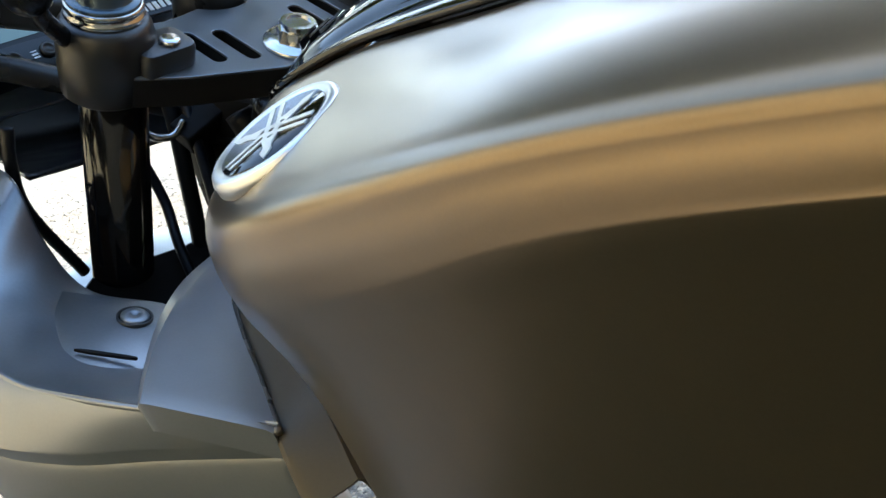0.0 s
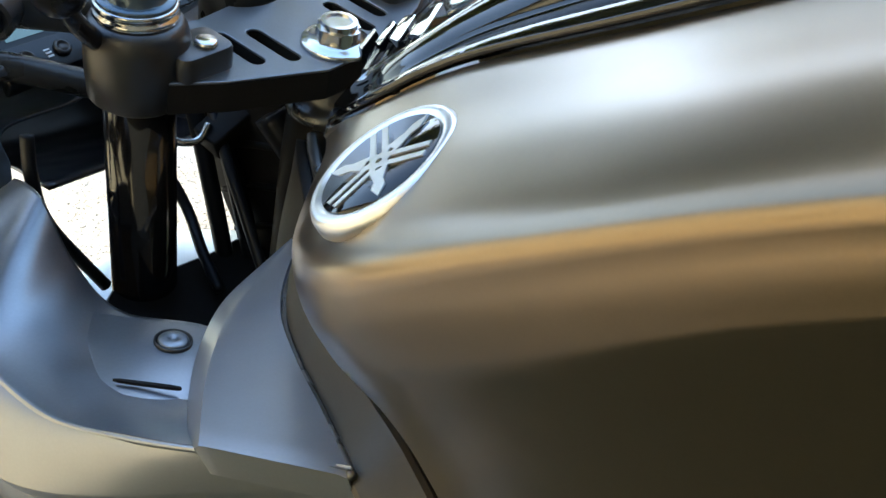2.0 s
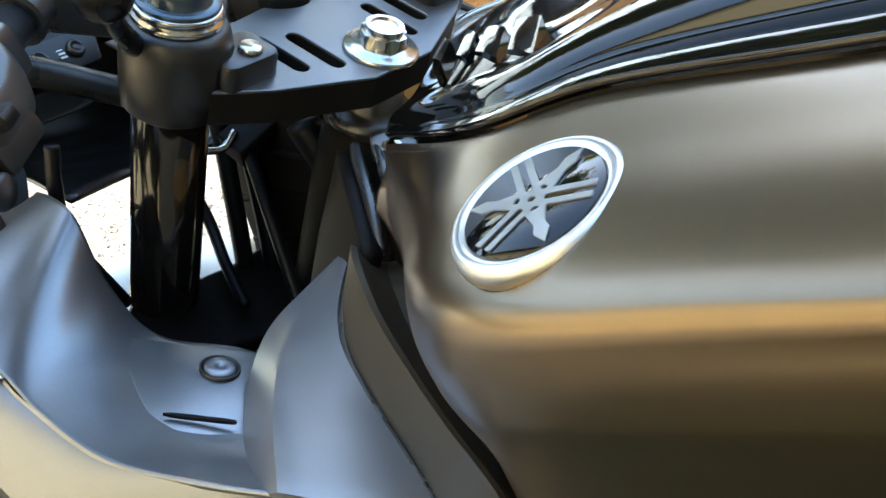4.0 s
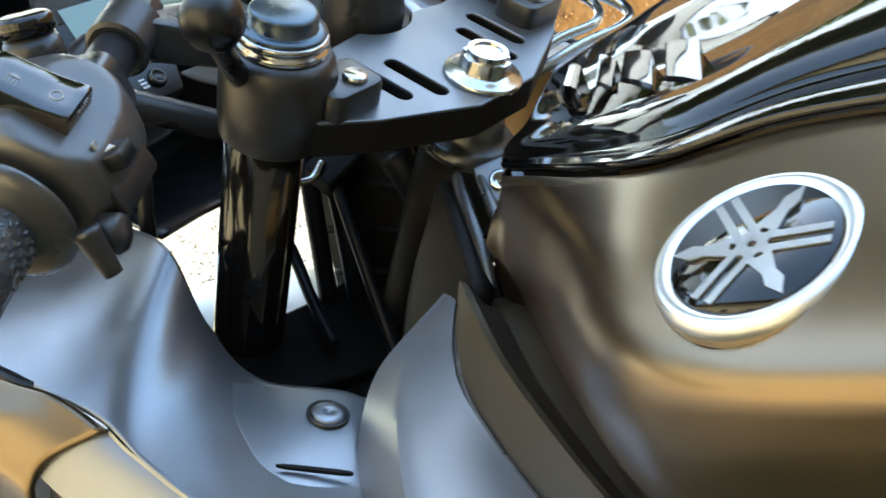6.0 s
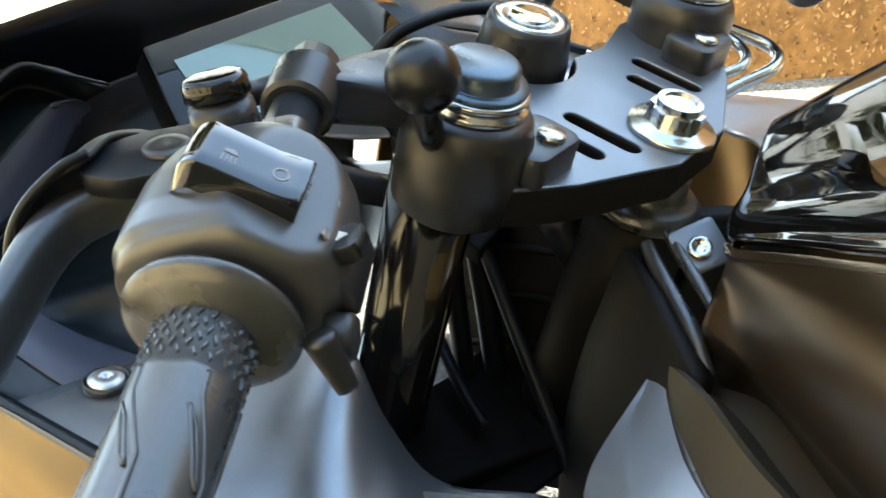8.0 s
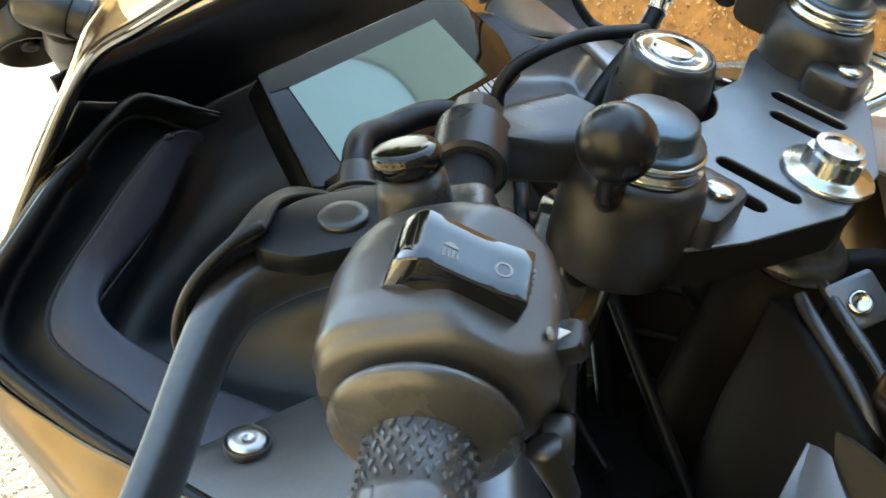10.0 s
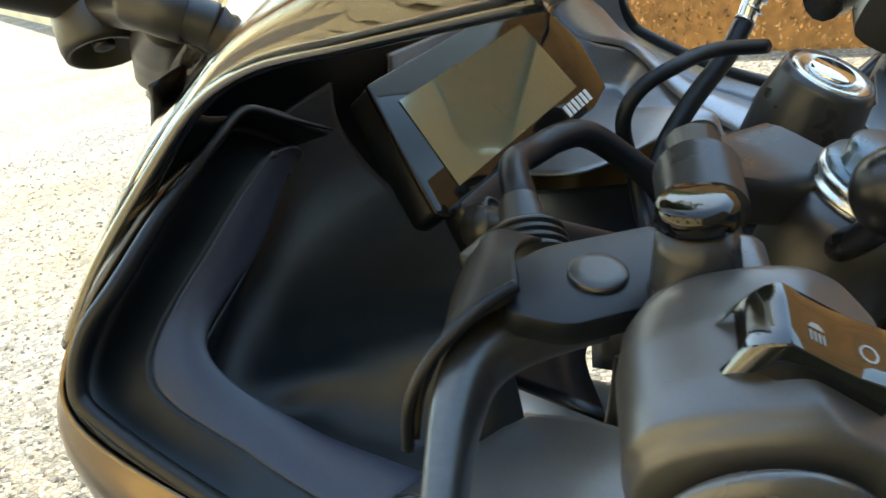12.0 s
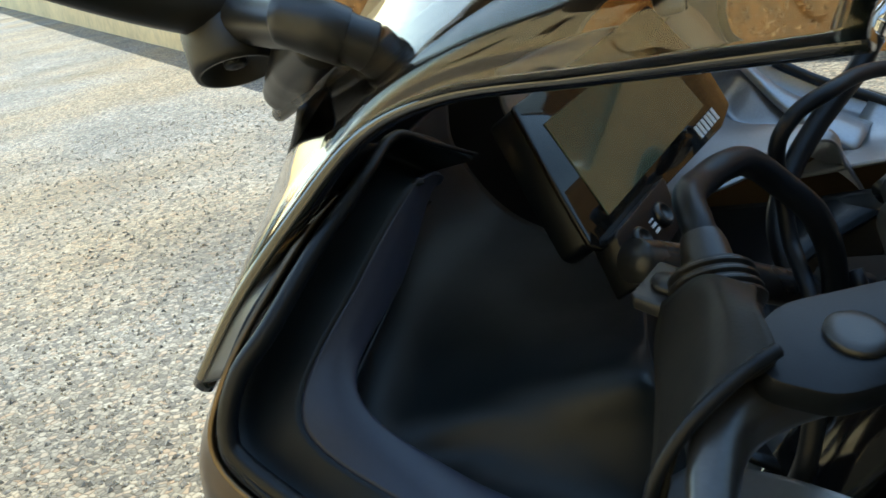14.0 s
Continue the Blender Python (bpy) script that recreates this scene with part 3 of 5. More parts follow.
def clip_on(side):
    """The clip-on bar with its clamp arm; the left one is built and the right one mirrored."""
    flip = (lambda b: b) if side < 0 else mirrored
    bar = part("handlebar", flip(rod([A(-0.165), A(-0.05), A(0.0), A(0.115)], 0.011, round_path=False)), SATIN, bike, "black clip-on handlebar")
    creased(part("bar_clamp", flip(turned(A(-0.152), BAR_D, [(0, 0.0), (0, 0.0135), (0.0015, 0.0155), (0.0245, 0.0155), (0.026, 0.0135), (0.026, 0.0)], 40)), SATIN, bar))
    # forged arm: a flat-topped beam from the fork to the bar clamp
    sec = [((-0.105, 0.040, 0.978), 0.026, 0.015), ((-0.125, 0.050, 0.985), 0.021, 0.0125), ((-0.142, 0.056, 0.990), 0.0165, 0.0115), ((-0.160, 0.060, 0.997), 0.0135, 0.0125)]
    rings = []
    for c, wf, wu in sec:
        ring = []
        for i in range(32):
            a = 2 * math.pi * i / 32
            k = (abs(math.cos(a)) ** 5 + abs(math.sin(a)) ** 5) ** -0.2
            ring.append(V(c) + CV * (wf * math.cos(a) * k) + CW * (wu * math.sin(a) * k))
        rings.append(ring)
    creased(part("bar_arm", flip(loft(rings)), SATIN, bar), 40)
    return bar


clip_on(-1)
clip_on(1)


def grip(side):
    """Rubber grip with a flange, a diamond collar and moulded chevrons."""
    flip = (lambda b: b) if side < 0 else mirrored
    G = lambda s, f=0.0, u=0.0: A(s - 0.008, f, u + 0.001)
    prof = [(0.0, 0.0), (0.0, 0.0285), (0.0015, 0.0300), (0.0035, 0.0300), (0.0055, 0.0282), (0.0075, 0.0245), (0.0090, 0.0205), (0.0100, 0.0182), (0.0105, 0.0168), (0.030, 0.0168), (0.0305, 0.0172), (0.034, 0.0175), (0.115, 0.0166), (0.121, 0.0160), (0.123, 0.014), (0.123, 0.0)]
    g = creased(part("grip", flip(turned(G(0.0), BAR_D, prof, 48)), RUBBER, bike, "black rubber handlebar grip with diamond collar"), 60)
    # raised lozenges round the collar
    bm = bmesh.new()
    for row in range(6):
        for k in range(22):
            a = 2 * math.pi * (k + 0.5 * (row % 2)) / 22
            s = 0.0125 + 0.0031 * row
            tw = 0.55 if row % 2 else -0.55
            pts = []
            for ds, da, h in ((-0.0022, -tw * 0.05, 0.0), (0.0002, -0.075, 0.0), (0.0022, tw * 0.05, 0.0), (-0.0002, 0.075, 0.0)):
                pts.append((s + ds + tw * 0.002 * da / 0.075, a + da, 0.0166))
            lo = [bm.verts.new(G(q[0], q[2] * math.cos(q[1]), q[2] * math.sin(q[1]))) for q in pts]
            hi = [bm.verts.new(G(s + (q[0] - s) * 0.55, 0.01785 * math.cos(a + (q[1] - a) * 0.55), 0.01785 * math.sin(a + (q[1] - a) * 0.55))) for q in pts]
            bm.faces.new(hi)
            for i in range(4):
                bm.faces.new((lo[i], lo[(i + 1) % 4], hi[(i + 1) % 4], hi[i]))
    part("collar_pattern", flip(bm), RUBBER, g, flat=True)
    # moulded chevron ridges along the grip
    def along(corners):
        fine = []
        for (s0, a0), (s1, a1) in zip(corners, corners[1:]):
            fine += [(s0 + (s1 - s0) * k / 6, a0 + (a1 - a0) * k / 6) for k in range(6)]
        return [G(s, 0.0172 * math.cos(a), 0.0172 * math.sin(a)) for s, a in fine + [corners[-1]]]
    for a0 in (0.0, 1.26, 2.51, 3.77, 5.03):
        part("ridge", flip(rod(along([(0.033, a0), (0.042, a0 + 0.04), (0.066, a0 + 0.62), (0.112, a0 + 0.70)]), 0.0010, 6, round_path=False)), RUBBER, g)
        part("ridge", flip(rod(along([(0.046, a0 - 0.12), (0.066, a0 + 0.34), (0.070, a0 + 0.52), (0.052, a0 + 0.12), (0.046, a0 - 0.12)]), 0.0008, 6, round_path=False)), RUBBER, g)
    return g


grip(-1)
grip(1)

HOUSING = [(-0.073, 0.012, 0.010, 2.2, -0.002, 0.008), (-0.073, 0.025, 0.021, 2.4, -0.003, 0.008), (-0.070, 0.031, 0.0265, 2.5, -0.004, 0.007), (-0.063, 0.0355, 0.0295, 2.6, -0.004, 0.006), (-0.050, 0.0380, 0.0310, 2.8, -0.004, 0.006), (-0.030, 0.0382, 0.0312, 2.8, -0.004, 0.006),
           (-0.0205, 0.0376, 0.0308, 2.8, -0.003, 0.005), (-0.0190, 0.0362, 0.0296, 2.7, -0.003, 0.005), (-0.0145, 0.0345, 0.0295, 2.5, -0.001, 0.003), (-0.0130, 0.033, 0.0285, 2.4, 0.0, 0.002), (-0.0120, 0.025, 0.024, 2.2, 0.0, 0.002), (-0.0120, 0.01, 0.01, 2.0, 0.0, 0.002)]


def switch_gear():
    """The left switch housing with its rocker, indicator switch and horn button."""
    k1, k2, k3, k4 = V((-0.2739, -0.0012, 1.0039)), V((-0.2539, 0.0023, 1.0084)), V((-0.2370, -0.0191, 0.9881)), V((-0.2570, -0.0234, 0.9833))
    o = (k1 + k2 + k3 + k4) / 4
    side = ((k3 + k4) - (k1 + k2)).normalized()
    out = ((k1 + k4) - (k2 + k3)).normalized()
    top = side.cross(out).normalized()
    top = top if top.z > 0 else -top
    out = (top.cross(side) if top.cross(side).dot(out) > 0 else side.cross(top)).normalized()
    place = lambda a, b, c=0.0: o + side * a + out * b + top * c
    ha, hb = 0.0172, 0.0104
    # flat deck round the rocker: the shell is planed off softly
    lean = (side * 0.0045 + top * 0.034).normalized()
    deck = place(0, 0, -0.0070)
    rings = []
    for i in range(len(HOUSING) - 1):
        a, b = HOUSING[i], HOUSING[i + 1]
        steps = max(1, round(abs(b[0] - a[0]) / 0.0025))
        for k in range(steps + (i == len(HOUSING) - 2)):
            rings.append([p + (q - p) * k / steps for p, q in zip(a, b)])
    shell = []
    for ring in rings:
        row = []
        for v in superring(*ring, n=96):
            d = (v - deck).dot(lean)
            row.append(v + lean * (-0.0009 * math.log(1 + math.exp(min(50.0, -d / 0.0009))) - d) if d > -0.006 else v)
        shell.append(row)
    h = creased(part("switch_housing", loft(shell), HOUSING_PLASTIC, bike, "black plastic left switch housing"), 50)

    def rocker_h(a):
        # two nearly flat flanks meeting in a shallow valley past the middle
        q = a / ha - 0.28
        return 0.0016 * (math.sqrt(q * q + 0.02) - 0.9)
    rows = []
    for a, drop, wide in ((-1.36, 0.0125, 0.62), (-1.35, 0.0085, 0.74), (-1.30, 0.0052, 0.85), (-1.21, 0.0026, 0.93), (-1.10, 0.0008, 0.97), (-1.03, 0.0002, 0.98), (-0.98, 0.0, 0.98), (-0.7, 0, 0.98), (-0.4, 0, 0.98), (-0.1, 0, 0.98), (0.05, 0, 0.98), (0.2, 0, 0.98), (0.28, 0, 0.98), (0.36, 0, 0.98), (0.5, 0, 0.98), (0.75, 0, 0.98), (0.95, 0, 0.98), (1.0, 0.0004, 0.985), (1.025, 0.0012, 1.0), (1.04, 0.0095, 1.04)):
        hh = rocker_h(max(-1, min(1, a)) * ha) - drop
        rows.append([place(a * ha, b * hb * wide, hh - c) for b, c in ((-1.13, 0.0115), (-1.03, 0.0012), (-1.0, 0.0003), (-0.95, 0.0), (-0.4, 0.0), (0.4, 0.0), (0.95, 0.0), (1.0, 0.0003), (1.03, 0.0012), (1.13, 0.0115))])
    rk = creased(part("rocker_switch", grid_mesh(rows), GLOSS, h, "gloss black headlamp rocker switch"), 40)
    word("lettering", "PASS", 0.0046, lambda x, y, z: place(ha * 1.035 + 0.0006 + z, -x - 0.0005, y - 0.0036), PRINT, rk)
    # lamp signs: a D shape with rays, and a ring
    lamp = [(0.0018 * math.cos(t), 0.0024 * math.sin(t)) for t in (radians(d) for d in range(-90, 91, 15))]
    sg = lambda x, y, c: place(-0.0085 + y, 0.001 - x, rocker_h(-0.0085 + y) + 0.0003 + c)
    part("lamp_sign", prism(lamp, [], sg, 0.0003, 0), PRINT, rk, flat=True)
    for k in range(4):
        bar = [(-0.0042, -0.0022 + 0.0014 * k), (-0.0010, -0.0022 + 0.0014 * k), (-0.0010, -0.0018 + 0.0014 * k), (-0.0042, -0.0018 + 0.0014 * k)]
        part("lamp_ray", prism(bar, [], sg, 0.0003, 0), PRINT, rk, flat=True)
    sg2 = lambda x, y, c: place(0.0085 + y, x + 0.001, rocker_h(0.0085 + y) + 0.0003 + c)
    part("lamp_sign", prism(ring2((0, 0), 0.0028), [ring2((0, 0), 0.0022)], sg2, 0.0003, 0), PRINT, rk, flat=True)
    # indicator slider on the rear face
    back = (BAR_U * 0.06 - BAR_F).normalized()
    up2 = BAR_D.cross(back).normalized()
    if up2.z < 0:
        up2 = -up2
    pb = plane_at(A(-0.024) + back * 0.034 + up2 * 0.006, BAR_D, up2)
    pad = rounded([(-0.018, -0.012), (0.016, -0.012), (0.016, 0.010), (-0.018, 0.010)], 0.004)
    creased(part("switch_plate", prism(pad, [], lambda a, b, c: A(-0.036) + BAR_D * a + up2 * (b - 0.010) + back * (c + 0.040), 0.012, 0.001), PLASTIC, h))
    tab = rounded([(-0.0062, 0.0), (-0.0062, 0.0175), (0.0062, 0.0175), (0.0062, 0.0)], 0.004)
    sl = creased(part("indicator_switch", prism(tab, [], lambda a, b, c: A(-0.031) + BAR_D * a + back * (0.032 + b) + up2 * (0.005 + c), 0.008, 0.0012), PLASTIC, h, "dark indicator switch with white arrow"))
    part("arrow", prism([(-0.003, 0.009), (0.003, 0.009), (0.0, 0.014)], [], lambda a, b, c: A(-0.031) + BAR_D * a + back * (0.032 + b) + up2 * (0.0056 + c), 0.0005, 0), WHITE, sl, flat=True)
    for k in range(9):
        b = 0.0495 + 0.0001 * (k % 2)
        part("rib", rod([A(-0.031 + 0.0011 * (k - 4)) + back * b + up2 * 0.005, A(-0.031 + 0.0011 * (k - 4)) + back * b + up2 * -0.002], 0.0004, 5, round_path=False), PLASTIC, sl)
    part("horn_button", turned(A(-0.012) + back * 0.030 - up2 * 0.020, back * 0.9 - up2 * 0.3, [(0, 0.0085), (0.008, 0.0085), (0.010, 0.007), (0.010, 0)]), PLASTIC, h)
    part("hazard_lever", rod([A(-0.002) + back * 0.034 - up2 * 0.010, A(0.003) + back * 0.036 - up2 * 0.030], [0.006, 0.004], 10), PLASTIC, h)
    for k, (a, b) in enumerate(((-0.044, 0.007), (-0.0274, 0.010))):
        part("mark", prism(rounded([(-0.0016, -0.0016), (0.0016, -0.0016), (0.0016, 0.0016), (-0.0016, 0.0016)], 0.0008), [], lambda x, y, c: A(a + x) + up2 * (b + y) + back * (0.0418 + c), 0.0012, 0), PRINT, h, flat=True)
    return h


switch_gear()


def right_gear():
    """The throttle-side housing, master cylinder and lever."""
    h = part("throttle_housing", mirrored(loft([superring(s, rf * 0.85, ru * 0.9, p, cf, cu) for s, rf, ru, p, cf, cu in HOUSING])), PLASTIC, bike, "black right switch housing")
    part("stop_switch", mirrored(turned(A(-0.03, -0.02, 0.028), BAR_U, [(0, 0.008), (0.006, 0.008), (0.008, 0.006), (0.008, 0)])), GLOSS, h)
    word("start_sign", "O", 0.006, lambda x, y, z: V((0.252 + x, 0.0 - y * 0.5, 0.972 + y * 0.8)), WHITE, h)
    m = part("master_cylinder", rod([(0.17, 0.10, 0.985), (0.215, 0.085, 0.985), (0.26, 0.075, 0.975)], [0.013, 0.015, 0.012]), SATIN, bike, "black brake master cylinder")
    part("reservoir", turned((0.20, 0.10, 0.99), (0, -0.1, 1), [(0, 0.018), (0.028, 0.02), (0.03, 0.0215), (0.036, 0.0215), (0.037, 0.02), (0.037, 0)]), PLASTIC, m)
    part("brake_lever", rod([(0.255, 0.085, 0.975), (0.30, 0.09, 0.96), (0.35, 0.06, 0.935), (0.41, 0.03, 0.91)], [0.008, 0.006, 0.0055, 0.007]), STEEL, m)
    f = part("hose_fitting", rod([(0.175, 0.135, 0.997), (0.168, 0.142, 0.988), (0.160, 0.146, 0.976)], [0.0055, 0.0065, 0.006], 14), CHROME, bike, "crimped steel hose fitting")
    for k in range(3):
        part("crimp", turned(V((0.172, 0.139, 0.991)).lerp(V((0.162, 0.145, 0.979)), k / 2), (-0.6, 0.4, -0.7), [(0, 0.0072), (0.0018, 0.0072), (0.0018, 0.0)]), CHROME, f)
    part("brake_hose", rod([(0.160, 0.146, 0.977), (0.139, 0.152, 0.962), (0.109, 0.168, 0.940), (0.081, 0.178, 0.918), (0.053, 0.178, 0.895), (0.03, 0.16, 0.86), (0.02, 0.14, 0.80)], 0.0068), HOSE, bike, "black rubber brake hose")
    part("cable_loop", rod([(0.215, 0.05, 0.93), (0.225, 0.02, 0.908), (0.205, 0.01, 0.898), (0.17, 0.03, 0.893), (0.13, 0.06, 0.88)], 0.0045), STEEL, bike, "shiny throttle cable")
    part("cable_loop", rod([(0.205, 0.06, 0.935), (0.21, 0.035, 0.915), (0.19, 0.025, 0.905), (0.16, 0.045, 0.90), (0.12, 0.07, 0.88)], 0.0038), STEEL, bike, "shiny throttle cable")


right_gear()


def clutch_gear():
    """Neck, perch, dust cover, lever and cable of the clutch."""
    neck = creased(part("clutch_perch", loft([superring(s, r, r * 0.96, 5.0) for s, r in ((-0.104, 0.008), (-0.103, 0.0145), (-0.100, 0.0160), (-0.080, 0.0168), (-0.066, 0.0185), (-0.056, 0.0200))]), LEVER, bike, "black clutch lever perch"), 50)
    plug = part("mirror_plug", turned((-0.2255, 0.0395, 0.983), (-0.03, -0.12, 1), [(0, 0.0185), (0.010, 0.0140), (0.022, 0.0125), (0.027, 0.0120), (0.0272, 0.0112), (0.029, 0.0112)], 40), SATIN, neck)
    part("plug_cap", turned((-0.2263, 0.0360, 1.0125), (-0.03, -0.12, 1), [(0, 0.0115), (0.0005, 0.0124), (0.006, 0.0121), (0.0080, 0.0108), (0.0086, 0.008), (0.0088, 0)], 40), COVER_GLOSS, plug, "glossy black cap")
    up = V((-0.10, -0.30, 0.95)).normalized()
    base = V((-0.234, 0.066, 0.998))
    uu = V((-0.028, 0.019, 0.003)).normalized()
    P = plane_at(base, uu, up.cross(uu))
    out = rounded([(-0.032, -0.016), (0.010, -0.020), (0.030, -0.012), (0.034, 0.004), (0.020, 0.017), (-0.030, 0.020)], 0.006)
    pl = creased(part("perch_plate", prism(out, [], lambda a, b, c: P(a, b, c - 0.001), 0.009, 0.0009), HOSE, neck))
    part("pivot_bolt", turned(base - up * 0.003, up, [(0, 0.0094), (0.0032, 0.0094), (0.0040, 0.0086), (0.0042, 0.0052), (0.0042, 0)], 32), PLASTIC, pl)
    # dust cover: a bent rubber shield from the bellows to the lever
    sheet = [[(-0.194, 0.108, 0.989), (-0.195, 0.125, 0.992), (-0.196, 0.141, 0.980)],
             [(-0.215, 0.100, 0.999), (-0.217, 0.115, 1.001), (-0.216, 0.136, 0.976)],
             [(-0.238, 0.092, 1.006), (-0.240, 0.106, 1.003), (-0.238, 0.127, 0.973)],
             [(-0.2585, 0.081, 1.0035), (-0.262, 0.098, 1.000), (-0.262, 0.118, 0.972)],
             [(-0.270, 0.088, 1.000), (-0.276, 0.098, 0.996), (-0.280, 0.112, 0.970)],
             [(-0.281, 0.098, 0.992), (-0.286, 0.102, 0.986), (-0.289, 0.107, 0.966)]]
    part("dust_cover", smooth_sheet(sheet, 24, 16, 0.002), SCUFF, neck, "scuffed black rubber lever cover")
    part("cover_lip", rod([(-0.258, 0.0805, 1.0045), (-0.268, 0.087, 1.002), (-0.281, 0.098, 0.992), (-0.288, 0.106, 0.978), (-0.289, 0.110, 0.962)], 0.0022, 8), HOSE, neck)
    a, b = V((-0.150, 0.1425, 0.985)), V((-0.175, 0.127, 0.960))
    ax = b - a
    bel = [(0, 0.0), (0, 0.0078), (0.004, 0.0090), (0.016, 0.0104)]
    for k in range(4):
        d, q = 0.0150 + 0.0040 * k, 0.0165 + 0.0006 * k
        bel += [(d, q - 0.0022), (d + 0.0012, q - 0.0022), (d + 0.0016, q - 0.0004), (d + 0.0022, q), (d + 0.0030, q), (d + 0.0036, q - 0.0006)]
    bel += [(0.034, 0.0150), (0.040, 0.0150), (0.040, 0)]
    creased(part("bellows", turned(a, ax, bel, 28), PLASTIC, neck, "ribbed black rubber bellows"), 30)
    lever = [(-0.230, 0.070, 0.983), (-0.249, 0.087, 0.983), (-0.266, 0.094, 0.981), (-0.282, 0.0925, 0.976), (-0.300, 0.087, 0.967), (-0.330, 0.075, 0.952), (-0.375, 0.056, 0.933)]
    path = spline(lever, 48)
    rings = []
    for i, p in enumerate(path):
        t = (path[min(i + 1, 48)] - path[max(i - 1, 0)]).normalized()
        n1 = (BAR_U - t * BAR_U.dot(t)).normalized()
        n2 = t.cross(n1)
        wu, wf = 0.0105, 0.0068 + 0.002 * math.cos(i / 48 * 3)
        ring = []
        for k in range(20):
            an = 2 * math.pi * k / 20
            q = (abs(math.cos(an)) ** 3.2 + abs(math.sin(an)) ** 3.2) ** (-1 / 3.2)
            ring.append(p + n1 * (wu * math.sin(an) * q) + n2 * (wf * math.cos(an) * q))
        rings.append(ring)
    part("clutch_lever", loft(rings), LEVER, bike, "black painted clutch lever")
    part("clutch_cable", rod([(-0.156, 0.139, 0.979), (-0.148, 0.1440, 0.987), (-0.130, 0.154, 0.992), (-0.108, 0.1575, 0.9895), (-0.085, 0.155, 0.9885), (-0.066, 0.151, 0.983), (-0.050, 0.143, 0.967), (-0.036, 0.130, 0.942), (-0.024, 0.127, 0.90), (-0.027, 0.135, 0.83), (-0.034, 0.144, 0.75)], 0.0068, 14), HOSE, bike, "thick black clutch cable")
    part("thin_cable", rod([(0.07, 0.105, 0.985), (0.03, 0.12, 0.995), (-0.003, 0.13, 0.996), (-0.020, 0.142, 0.990), (-0.027, 0.15, 0.975), (-0.022, 0.15, 0.945), (-0.03, 0.145, 0.925), (-0.055, 0.13, 0.91), (-0.07, 0.115, 0.86)], 0.0042, 12), HOSE, bike, "thin black control cable")


clutch_gear()

# tank sections from nose to seat: station, strip edge, upper crease, lower crease, lower end
TY = [-0.05, -0.08, -0.12, -0.17, -0.22, -0.27, -0.35, -0.45, -0.60]
EX = [0.069, 0.080, 0.110, 0.147, 0.176, 0.173, 0.176, 0.182, 0.185]
EZ = [0.8875, 0.889, 0.900, 0.913, 0.926, 0.938, 0.946, 0.956, 0.966]
UX = [0.0765, 0.0910, 0.1305, 0.1815, 0.2325, 0.256, 0.2655, 0.2725, 0.2705]
UZ = [0.871, 0.870, 0.874, 0.881, 0.892, 0.901, 0.918, 0.935, 0.945]
LX = [0.0770, 0.093, 0.129, 0.174, 0.2210, 0.2485, 0.2630, 0.2714, 0.2702]
LZ = [0.847, 0.838, 0.827, 0.820, 0.834, 0.852, 0.8770, 0.9050, 0.9205]
BX = [0.070, 0.084, 0.116, 0.155, 0.190, 0.216, 0.236, 0.240, 0.235]
BZ = [0.815, 0.798, 0.780, 0.760, 0.735, 0.705, 0.660, 0.620, 0.620]


